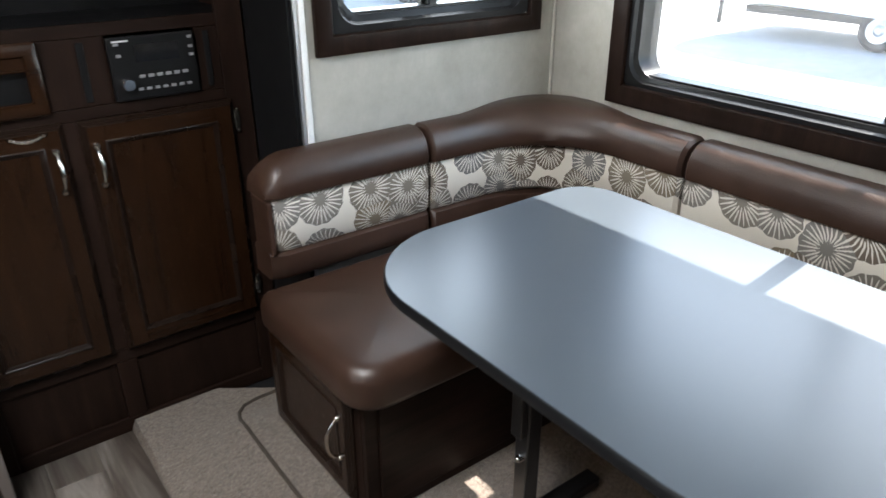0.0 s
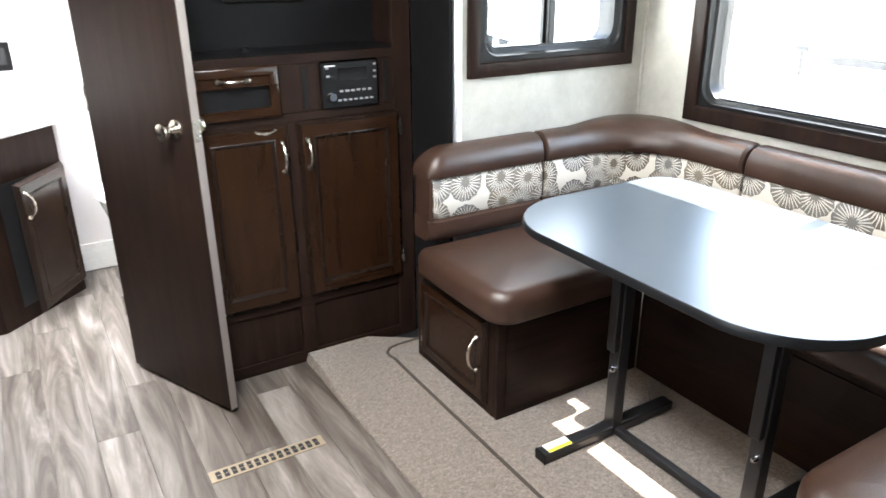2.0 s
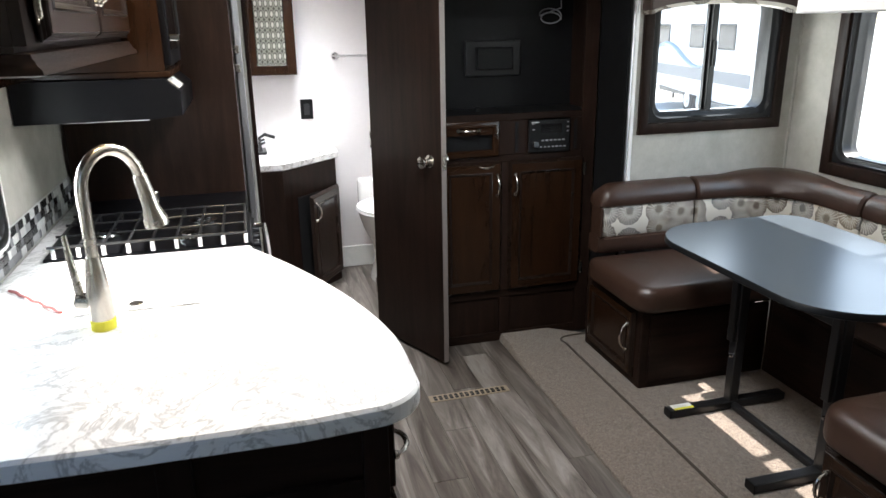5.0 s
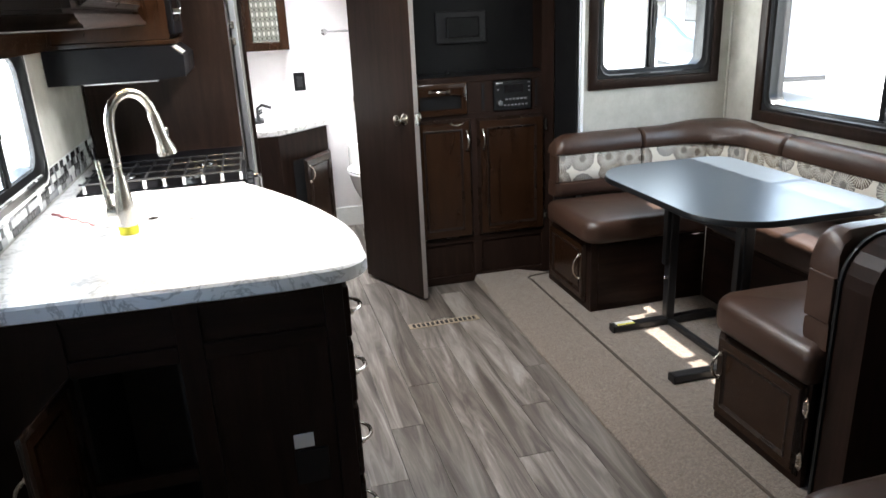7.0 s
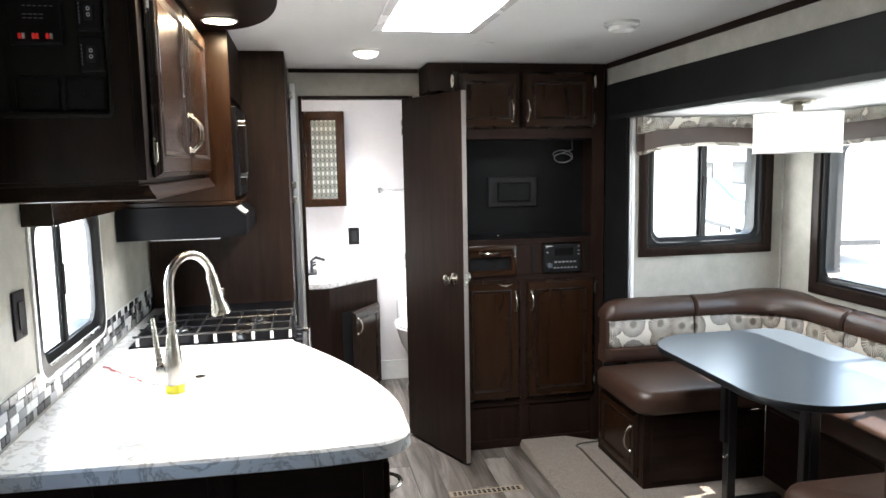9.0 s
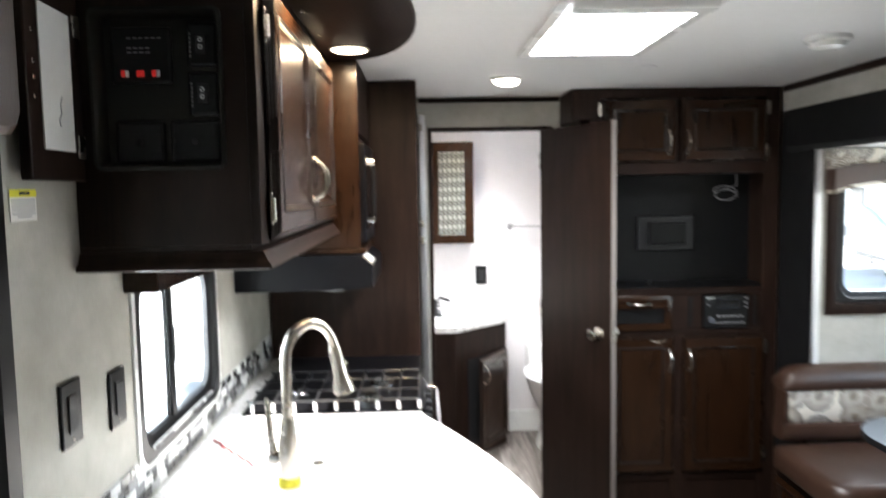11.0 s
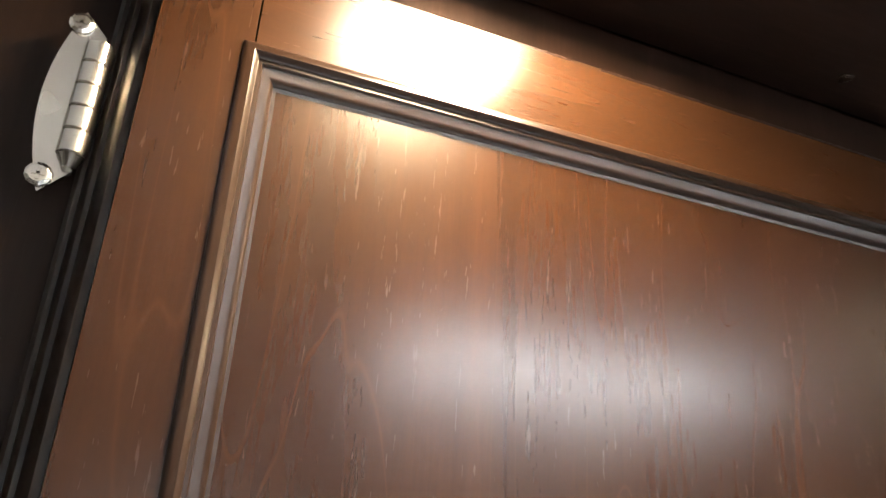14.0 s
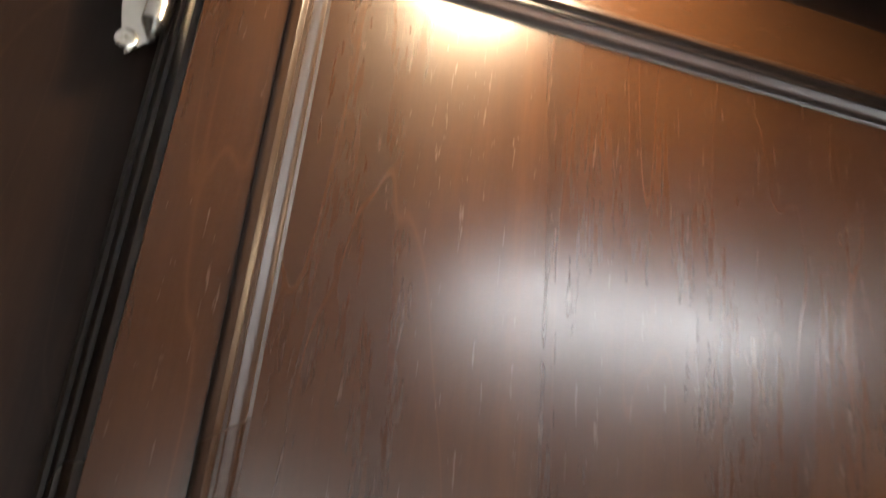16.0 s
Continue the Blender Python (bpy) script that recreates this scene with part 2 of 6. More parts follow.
def carpet_mat():
    m, nd, ln, b = shader("beige_carpet", 0.95, 0, 0.1)
    v = coords(nd, ln)
    n1, n2, n3 = noise_tex(nd, ln, v, 105, 4, 0.85), noise_tex(nd, ln, v, 34, 4, 0.7), noise_tex(nd, ln, v, 5, 3)
    c = ramp(nd, ln, n1, ((0.25, (0.050, 0.039, 0.031)), (0.5, (0.200, 0.160, 0.130)), (0.75, (0.42, 0.345, 0.29))))
    c = mixed(nd, ln, ramp(nd, ln, n2, ((0.4, (0.0,)), (0.7, (0.25,)))), c, (0.25, 0.203, 0.167))
    c = mixed(nd, ln, math_node(nd, ln, "MULTIPLY", n3, 0.3), c, (0.24, 0.19, 0.15))
    ln.new(c, b.inputs["Base Color"])
    bumped(nd, ln, b, math_node(nd, ln, "ADD", n1, n2), 1.0, 0.010)
    b.inputs["Sheen Weight"].default_value = 0.2
    return m


def marble():
    m, nd, ln, b = shader("marble_laminate", 0.28)
    v = coords(nd, ln)
    n0 = noise_tex(nd, ln, v, 5.5, 7, 0.65, 1.8)
    vein = ramp(nd, ln, n0, ((0.465, (0,)), (0.5, (1,)), (0.53, (0,))))
    n1 = noise_tex(nd, ln, v, 22, 5, 0.6, 0.8)
    fleck = ramp(nd, ln, n1, ((0.60, (0,)), (0.72, (1,))))
    c = ramp(nd, ln, noise_tex(nd, ln, v, 3.5, 5), ((0.3, (0.80, 0.79, 0.77)), (0.6, (0.90, 0.89, 0.87))))
    c = mixed(nd, ln, math_node(nd, ln, "MULTIPLY", vein, 0.55), c, (0.16, 0.14, 0.12))
    c = mixed(nd, ln, math_node(nd, ln, "MULTIPLY", fleck, 0.5), c, (0.40, 0.34, 0.28))
    ln.new(c, b.inputs["Base Color"])
    return m


def mosaic_mat():
    m, nd, ln, b = shader("mosaic_tile", 0.15)
    info = nd.new("ShaderNodeObjectInfo")
    c = ramp(nd, ln, info.outputs["Random"], ((0.0, (0.010, 0.010, 0.012)), (0.38, (0.07, 0.07, 0.075)), (0.50, (0.22, 0.22, 0.23)), (0.62, (0.42, 0.42, 0.42)), (0.74, (0.72, 0.72, 0.70))))
    for nn in nd:
        if nn.bl_idname == "ShaderNodeValToRGB":
            nn.color_ramp.interpolation = "CONSTANT"
    n = noise_tex(nd, ln, coords(nd, ln), 90, 3)
    c = mixed(nd, ln, math_node(nd, ln, "MULTIPLY", n, 0.25), c, (0.3, 0.3, 0.3))
    ln.new(c, b.inputs["Base Color"])
    return m


def gravel_mat():
    m, nd, ln, b = shader("pale_gravel", 0.9)
    v = coords(nd, ln)
    n1, n2 = noise_tex(nd, ln, v, 14, 4, 0.8), noise_tex(nd, ln, v, 0.35, 5)
    c = ramp(nd, ln, n1, ((0.25, (0.42, 0.40, 0.37)), (0.7, (0.66, 0.64, 0.60))))
    c = mixed(nd, ln, ramp(nd, ln, n2, ((0.5, (0,)), (0.75, (0.5,)))), c, (0.30, 0.27, 0.22))
    ln.new(c, b.inputs["Base Color"])
    bumped(nd, ln, b, n1, 0.5, 0.02)
    return m


def bath_glass_mat():
    m, nd, ln, b = shader("chain_pattern_glass", 0.25)
    v = coords(nd, ln, (34, 1, 17))
    br = nd.new("ShaderNodeTexVoronoi")
    br.inputs["Scale"].default_value, br.inputs["Randomness"].default_value = 1.0, 0.0
    ln.new(v, br.inputs["Vector"])
    c = ramp(nd, ln, br.outputs["Distance"], ((0.20, (0.34, 0.33, 0.29)), (0.34, (0.03, 0.03, 0.025)), (0.46, (0.20, 0.20, 0.17)), (0.62, (0.04, 0.04, 0.032))))
    ln.new(c, b.inputs["Base Color"])
    return m


CHERRY = wood("cherry_door", (0.031, 0.0132, 0.0058), (0.0155, 0.0064, 0.0029), 0.235, "z", 1.0, 0.15, 0.0)
CHERRY_RAIL = wood("cherry_rail", (0.034, 0.0146, 0.0063), (0.0175, 0.0073, 0.0033), 0.235, "y", 1.0, 0.12, 0.0)
CHERRY_RAIL_X = wood("cherry_rail_x", (0.031, 0.0132, 0.0058), (0.0155, 0.0064, 0.0029), 0.235, "x", 1.0, 0.12, 0.0)
CHERRY_EDGE = plain("dark_glaze_edge", (0.0135, 0.0072, 0.0047), 0.28, 0, 0.18, 40, 0, 0.001, 0.34)
LAMINATE = wood("espresso_laminate", (0.031, 0.0165, 0.0118), (0.0105, 0.0058, 0.0042), 0.42, "z", 0.8, 0.10)
LAMINATE_Y = wood("espresso_laminate_long", (0.031, 0.0165, 0.0118), (0.0105, 0.0058, 0.0042), 0.42, "y", 0.8, 0.10)
LAMINATE_X = wood("espresso_laminate_cross", (0.031, 0.0165, 0.0118), (0.0105, 0.0058, 0.0042), 0.42, "x", 0.8, 0.10)
for lam in (LAMINATE, LAMINATE_Y, LAMINATE_X):
    lam.node_tree.nodes["Principled BSDF"].inputs["Specular IOR Level"].default_value = 0.12
WALLPAPER, LEATHER, STARBURST = wallpaper(), leather(), starburst()
PLANK, CARPET, MARBLE, MOSAIC, GRAVEL = plank_mat(), carpet_mat(), marble(), mosaic_mat(), gravel_mat()
CHAIN = bath_glass_mat()
WHITE_CEIL = plain("white_ceiling_board", (0.80, 0.80, 0.79), 0.7, 0, 0.04, 60, 0.1)
BATH_WALL = plain("white_bath_panel", (0.76, 0.73, 0.73), 0.55, 0, 0.03, 40, 0.05)
WHITE_GLOSS = plain("white_plastic", (0.80, 0.80, 0.78), 0.25, 0, 0.03, 30)
PORCELAIN = plain("porcelain", (0.82, 0.81, 0.79), 0.10, 0, 0.02, 20)
BLACK = plain("black_plastic", (0.008, 0.008, 0.0085), 0.34, 0, 0.2, 60, 0, 0.001, 0.22)
BLACK_MATT = plain("black_rubber", (0.010, 0.010, 0.011), 0.6, 0, 0.2, 80)
BLACK_STEEL = plain("black_enamel", (0.005, 0.005, 0.006), 0.34, 0, 0.2, 60, 0, 0.001, 0.08)
BLACK_PAINT = plain("black_painted_steel", (0.012, 0.012, 0.013), 0.35, 0.0, 0.2, 90, 0.05)
NICKEL = plain("brushed_nickel", (0.62, 0.58, 0.52), 0.24, 1.0, 0.06, 140)
CHROME = plain("chrome", (0.75, 0.75, 0.76), 0.07, 1.0, 0.03, 60)
ALU = plain("aluminium_strip", (0.62, 0.62, 0.63), 0.35, 0.9, 0.05, 60)
TABLE_TOP = plain("slate_laminate", (0.052, 0.065, 0.079), 0.30, 0, 0.04, 6, 0, 0.0005, 0.45)
DARK_VINYL = plain("dark_fascia", (0.008, 0.008, 0.0085), 0.42, 0, 0.15, 50, 0, 0.001, 0.14)
PANEL_OLIVE = plain("control_recess", (0.011, 0.0105, 0.008), 0.5, 0, 0.15, 40, 0, 0.001, 0.25)
GLASS = clear_glass("window_glass")
MIRROR_DARK = plain("dark_glass", (0.006, 0.006, 0.007), 0.05, 0, 0.1, 20)
PAPER = plain("white_paper", (0.78, 0.77, 0.74), 0.7, 0, 0.03, 60)
YELLOW = plain("yellow_print", (0.76, 0.70, 0.05), 0.6, 0, 0.05, 60)
GREY_INK = plain("grey_ink", (0.25, 0.25, 0.26), 0.7, 0, 0.05, 60)
DARK_INK = plain("dark_ink", (0.03, 0.03, 0.03), 0.7, 0, 0.05, 60)
WHITE_INK = plain("white_ink", (0.75, 0.75, 0.75), 0.6, 0, 0.03, 60)
RED_LED = glow("red_switch_light", (1.0, 0.03, 0.02), 0.036)
RED_LED.node_tree.nodes["Principled BSDF"].inputs["Base Color"].default_value = (0.35, 0.01, 0.008, 1)
RED = plain("red_cord", (0.20, 0.03, 0.025), 0.5, 0, 0.1, 60)
EDGE_GREY = plain("grey_brown_edge_band", (0.17, 0.145, 0.13), 0.45, 0, 0.08, 60)
TAN = plain("tan_vent_metal", (0.42 * 0.8, 0.34 * 0.8, 0.24 * 0.8), 0.4, 0.3, 0.08, 60)
BINDING = plain("carpet_binding", (0.055, 0.042, 0.032), 0.9, 0, 0.2, 300, 0.4)
GROUT = plain("grout", (0.55, 0.55, 0.53), 0.85, 0, 0.08, 120, 0.2)
PUCK = glow("puck_diffuser", (1.0, 0.86, 0.64), 4.0)
DOME = glow("dome_diffuser", (1.0, 0.92, 0.80), 1.9)
SHADE = glow("lamp_shade_fabric", (1.0, 0.93, 0.86), 0.16)
RV_WHITE = plain("trailer_white", (0.72, 0.72, 0.71), 0.3, 0, 0.05, 3)
RV_GREY = plain("trailer_grey", (0.20, 0.20, 0.21), 0.4, 0, 0.08, 3)
RV_BLUE = plain("trailer_blue", (0.25, 0.33, 0.42), 0.4, 0, 0.08, 3)
TYRE = plain("tyre_rubber", (0.02, 0.02, 0.02), 0.8, 0, 0.2, 20)


# ---------- building blocks ----------
BASE = {}


def thing(name, base, label, category, group="", kind=""):
    ob = new(name)
    ob.location = base
    BASE[ob.name] = Vector(base)
    return tagged(ob, label, category, group, kind)


def part(name, bm, material, parent, label="", smooth=False):
    """Links a bmesh, given in the room's coordinates, as one mesh under a thing or a part."""
    base = BASE[parent.name]
    for v in bm.verts:
        v.co -= base
    bmesh.ops.recalc_face_normals(bm, faces=bm.faces)
    me = bpy.data.meshes.new(name)
    bm.to_mesh(me)
    bm.free()
    me.materials.append(material)
    if smooth:
        for p in me.polygons:
            p.use_smooth = True
        me.set_sharp_from_angle(angle=radians(40))
    ob = new(name, me)
    ob.parent = parent
    BASE[ob.name] = base
    if label:
        tagged(ob, label)
    return ob


def struct(name, bm, material, label, category, smooth=False):
    bmesh.ops.recalc_face_normals(bm, faces=bm.faces)
    me = bpy.data.meshes.new(name)
    bm.to_mesh(me)
    bm.free()
    me.materials.append(material)
    if smooth:
        for p in me.polygons:
            p.use_smooth = True
        me.set_sharp_from_angle(angle=radians(40))
    ob = new(name, me)
    BASE[ob.name] = Vector((0, 0, 0))
    return tagged(ob, label, category, kind="structure")


def solo(name, bm, material, base, label, category, group="", smooth=False):
    """A thing that is one mesh."""
    base = Vector(base)
    for v in bm.verts:
        v.co -= base
    ob = struct(name, bm, material, label, category, smooth)
    ob["kind"] = ""
    del ob["kind"]
    ob.location = base
    BASE[ob.name] = base
    if group:
        tagged(ob, group=group)
    return ob


def box(x0, x1, y0, y1, z0, z1, bevel=0.0, seg=2, bm=None):
    own = bmesh.new()
    m = Matrix.Translation(((x0 + x1) / 2, (y0 + y1) / 2, (z0 + z1) / 2)) @ Matrix.Diagonal((abs(x1 - x0), abs(y1 - y0), abs(z1 - z0), 1))
    bmesh.ops.create_cube(own, size=1, matrix=m)
    if bevel:
        bmesh.ops.bevel(own, geom=own.edges[:], offset=bevel, segments=seg, affect="EDGES", profile=0.5)
    return joined(bm, own)


def joined(bm, own):
    if bm is None:
        return own
    me = bpy.data.meshes.new("join")
    own.to_mesh(me)
    own.free()
    bm.from_mesh(me)
    bpy.data.meshes.remove(me)
    return bm


def moved(bm, m):
    bmesh.ops.transform(bm, matrix=m, verts=bm.verts)
    return bm


def side(origin, u, w):
    """A pose whose local x runs along u, y up, z out along w."""
    u, w = Vector(u), Vector(w)
    m = Matrix((u, Vector((0, 0, 1)), w)).transposed().to_4x4()
    return Matrix.Translation(origin) @ m


def loft(loops, cap_a=True, cap_b=True, bm=None, ring=False):
    own = bmesh.new()
    rows = [[own.verts.new(p) for p in lp] for lp in loops]
    n = len(rows[0])
    pairs = list(zip(rows, rows[1:])) + ([(rows[-1], rows[0])] if ring else [])
    for a, b in pairs:
        for i in range(n):
            own.faces.new((a[i], a[(i + 1) % n], b[(i + 1) % n], b[i]))
    if cap_a and not ring:
        own.faces.new(rows[0][::-1])
    if cap_b and not ring:
        own.faces.new(rows[-1])
    return joined(bm, own)


def rr(x0, x1, y0, y1, r, n=5, z=0.0):
    """A rounded rectangle as a loop of points at height z."""
    if not isinstance(r, (tuple, list)):
        r = (r,) * 4
    pts = []
    for (cx, cy, a0), q in zip(((x1 - r[0], y1 - r[0], 0), (x0 + r[1], y1 - r[1], 90), (x0 + r[2], y0 + r[2], 180), (x1 - r[3], y0 + r[3], 270)), r):
        for k in range(n + 1):
            a = radians(a0 + 90 * k / n)
            pts.append((cx + q * math.cos(a), cy + q * math.sin(a), z))
    return pts


def rect(x0, x1, y0, y1, z=0.0):
    return [(x1, y1, z), (x0, y1, z), (x0, y0, z), (x1, y0, z)]


def tube(points, radius, n=8, bm=None, caps=True):
    pts = [Vector(p) for p in points]
    rad = radius if isinstance(radius, (list, tuple)) else [radius] * len(pts)
    loops, up = [], None
    for i, p in enumerate(pts):
        d = (pts[min(i + 1, len(pts) - 1)] - pts[max(i - 1, 0)]).normalized()
        if up is None:
            up = d.orthogonal().normalized()
        up = (up - d * up.dot(d)).normalized()
        s = d.cross(up)
        loops.append([p + rad[i] * (math.cos(2 * math.pi * k / n) * up + math.sin(2 * math.pi * k / n) * s) for k in range(n)])
    return loft(loops, caps, caps, bm)


def disc(center, axis, profile, n=24, bm=None):
    """A turned body: profile of (radius, height along the axis)."""
    axis = Vector(axis).normalized()
    u = axis.orthogonal().normalized()
    v = axis.cross(u)
    c = Vector(center)
    loops = [[c + axis * h + max(r, 1e-4) * (math.cos(2 * math.pi * k / n) * u + math.sin(2 * math.pi * k / n) * v) for k in range(n)] for r, h in profile]
    return loft(loops, True, True, bm)


def pad(x0, x1, y0, y1, z0, z1, corner, edge, crown=0.012, n=6):
    """A soft cushion: rounded in plan, rounded over its edges, slightly domed."""
    loops = []
    for k in range(5):
        a = math.pi / 2 * k / 4
        e = edge * 0.6
        i, z = e * (1 - math.sin(a)), z0 + e * (1 - math.cos(a))
        loops.append(rr(x0 + i, x1 - i, y0 + i, y1 - i, [max(0.004, c - i) for c in corner], n, z))
    for k in range(6):
        a = math.pi / 2 * k / 5
        i, z = edge * (1 - math.cos(a)), z1 - edge * (1 - math.sin(a))
        loops.append(rr(x0 + i, x1 - i, y0 + i, y1 - i, [max(0.004, c - i) for c in corner], n, z))
    w = min(x1 - x0, y1 - y0) / 2
    for f in (0.25, 0.5, 0.75, 0.93):
        i = edge + (w - edge) * f * 0.95
        loops.append(rr(x0 + i, x1 - i, y0 + i, y1 - i, [max(0.002, c - i) for c in corner], n, z1 + crown * math.sin(math.pi / 2 * f)))
    return loft(loops)


def sweep(profile, stations, bm=None):
    """profile: loop of (depth, height 0..1); stations: (x, y, nx, ny, depth scale, z0, z1)."""
    loops = []
    for x, y, nx, ny, ds, z0, z1 in stations:
        loops.append([(x + nx * d * ds, y + ny * d * ds, z0 + (z1 - z0) * h) for d, h in profile])
    return loft(loops, True, True, bm)


# ---------- fittings ----------
def arch_handle(parent, m, length=0.10, lift=0.028, vertical=True, name="handle", label="brushed nickel arched handle"):
    """An arched bar pull with two feet; local x right, y up, z out."""
    h = length / 2
    pts, rad = [], []
    for k in range(13):
        s = -1 + 2 * k / 12
        out = lift * (1 - abs(s) ** 2.6)
        pts.append((0, s * h, 0.004 + out) if vertical else (s * h, 0, 0.004 + out))
        rad.append(0.0058 - 0.0018 * abs(s))
    bm = tube(pts, rad, 8)
    for s in (-1, 1):
        c = (0, s * h, 0) if vertical else (s * h, 0, 0)
        disc(c, (0, 0, 1), ((0.0085, 0), (0.0085, 0.004), (0.006, 0.008)), 10, bm)
    return part(name, moved(bm, m), NICKEL, parent, label, True)


def leaf_hinge(parent, m, length=0.068):
    """A small wrap hinge: curved plate, knuckled barrel, two screws; y up, z out, barrel at x = 0."""
    h = length / 2
    pts = []
    for k in range(13):
        s = -1 + 2 * k / 12
        pts.append((-0.006 - 0.0065 * (1 - s * s), s * h))
    back = [(x, y, 0.0) for x, y in pts] + [(0.002, h * 0.75, 0.0), (0.002, -h * 0.75, 0.0)]
    front = [(x, y, 0.0025) for x, y, _ in back]
    hinge = part("hinge", moved(loft((back, front)), m), NICKEL, parent, "brushed nickel cabinet hinge")
    bm = bmesh.new()
    for k in range(5):
        c = -h * 0.62 + h * 1.24 * k / 5
        disc((0.001, c, 0.004), (0, 1, 0), ((0.0042, 0.0003), (0.0046, 0.0006), (0.0046, h * 1.24 / 5 - 0.0006), (0.0042, h * 1.24 / 5 - 0.0003)), 14, bm)
    disc((0.001, -h * 0.62 - 0.004, 0.004), (0, 1, 0), ((0.002, 0), (0.0042, 0.004)), 10, bm)
    part("barrel", moved(bm, m), NICKEL, hinge, "", True)
    for s in (-1, 1):
        bm = disc((-0.0065, s * h * 0.84, 0.0025), (0, 0, 1), ((0.0042, 0), (0.0040, 0.0010), (0.0028, 0.0016)), 12)
        box(-0.0085, -0.0045, s * h * 0.84 - 0.0005, s * h * 0.84 + 0.0005, 0.004, 0.0044, 0, 1, bm)
        box(-0.0070, -0.0060, s * h * 0.84 - 0.002, s * h * 0.84 + 0.002, 0.004, 0.0044, 0, 1, bm)
        part("screw", moved(bm, m), NICKEL, hinge)


def ringed(x0, x1, y0, y1, profile):
    """A mitred moulding round a rectangle: profile of (inset, height)."""
    return loft([rect(x0 + i, x1 - i, y0 + i, y1 - i, z) for i, z in profile], False, False)


def panel_door(parent, m, w, h, rail=CHERRY_RAIL, pull=None, hinges=None, stile=0.054, pull_len=0.10, name="door", rail_w=None):
    """A framed cabinet door: reeded edge, stiles, rails, bead moulding and a flat sunk panel."""
    edge = ((0.016, 0.0), (0.0, 0.0), (0.0, 0.004), (0.0015, 0.0055), (0.003, 0.0055), (0.0035, 0.008), (0.0055, 0.0105), (0.007, 0.0105), (0.0075, 0.013), (0.011, 0.017), (0.0135, 0.0172), (0.014, 0.019))
    door = part(name, moved(ringed(0, w, 0, h, edge), m), CHERRY_EDGE, parent, "", True)
    e, rw = 0.014, rail_w or stile
    for x0, x1 in ((e, stile), (w - stile, w - e)):
        part("stile", moved(box(x0, x1, e, h - e, 0.006, 0.0192), m), CHERRY, door)
    for y0, y1 in ((e, rw), (h - rw, h - e)):
        part("rail", moved(box(stile + 0.0006, w - stile - 0.0006, y0, y1, 0.006, 0.0190), m), rail, door)
    s, dr = stile, rw - stile
    bead = ((s - 0.0034, 0.0170), (s - 0.0034, 0.0200), (s - 0.0017, 0.0214), (s + 0.0004, 0.0220), (s + 0.0021, 0.0208), (s + 0.0025, 0.0197), (s + 0.0038, 0.0197), (s + 0.0043, 0.0186), (s + 0.0069, 0.0176), (s + 0.0088, 0.0156), (s + 0.0092, 0.0146), (s + 0.0110, 0.0138), (s + 0.0110, 0.0100))
    part("bead", moved(ringed(0, w, dr, h - dr, bead), m), CHERRY_EDGE, door, "dark glazed bead moulding", True)
    part("panel", moved(box(s + 0.010, w - s - 0.010, rw + 0.010, h - rw - 0.010, 0.006, 0.0140), m), CHERRY, door)
    if pull:
        px, py, vert = pull
        arch_handle(door, m @ pose(px, py, 0.019), pull_len, 0.028, vert)
    for hx, hy, flip in hinges or ():
        leaf_hinge(door, m @ pose(hx + (0.003 if flip else -0.003), hy, 0.004) @ (Matrix.Diagonal((-1, 1, 1, 1)) if flip else Matrix.Identity(4)))
    return door


def slider_window(name, m, w, h, casing, label, mull=0.5, frame_w=0.035, radius=0.06, deep=0.09, near=1.0):
    """A black framed slider in a hole of w x h; local origin at the hole's lower left corner, z into the room."""
    base = m @ Vector((w / 2, 0, 0))
    win = thing(name, base, label, "window", kind="structure")
    n = 6
    if casing:
        c = casing
        loops = [rect(-c, w + c, -c, h + c, 0.0), rect(-c, w + c, -c, h + c, 0.014), rect(-c + 0.006, w + c - 0.006, -c + 0.006, h + c - 0.006, 0.018), rect(-0.004, w + 0.004, -0.004, h + 0.004, 0.016), rect(0, w, 0, h, 0.010), rect(0, w, 0, h, 0.0)]
        part("window_casing", moved(loft(loops, False, False, None, True), m), LAMINATE, win, "dark woodgrain window casing", True)
    f = frame_w
    loops = [rr(0.001, w - 0.001, 0.001, h - 0.001, 0.01, n, -deep), rr(0.001, w - 0.001, 0.001, h - 0.001, 0.01, n, 0.006), rr(f * 0.45, w - f * 0.45, f * 0.45, h - f * 0.45, radius, n, 0.008), rr(f * 0.6, w - f * 0.6, f * 0.6, h - f * 0.6, radius, n, -0.004), rr(f, w - f, f, h - f, radius, n, -0.010), rr(f, w - f, f, h - f, radius, n, -deep)]
    part("window_frame", moved(loft(loops, False, False, None, True), m), BLACK, win, "black moulded window frame", True)
    mx = w * mull
    bm = box(mx - 0.014, mx + 0.014, f, h - f, -0.045 * near, -0.020 * near, 0.003)
    box(mx - 0.024, mx - 0.014, f, h - f, -0.060 * near, -0.040 * near, 0.002, 1, bm)
    bar = part("mullion", moved(bm, m), BLACK, win)
    part("latch", moved(box(mx - 0.006, mx + 0.010, h * 0.42, h * 0.62, -0.020 * near, -0.008 * near, 0.003 * near), m), BLACK_MATT, bar)
    part("track", moved(box(f, w - f, f - 0.004, f + 0.006, -0.070, -0.016, 0.002), m), BLACK, win)
    for a, b, z in ((f * 0.5, mx, -0.055 * near), (mx, w - f * 0.5, -0.034 * near)):
        p = part("pane", moved(box(a, b, f * 0.5, h - f * 0.5, z - 0.002, z + 0.002), m), GLASS, win)
        p.visible_shadow = False
    return win


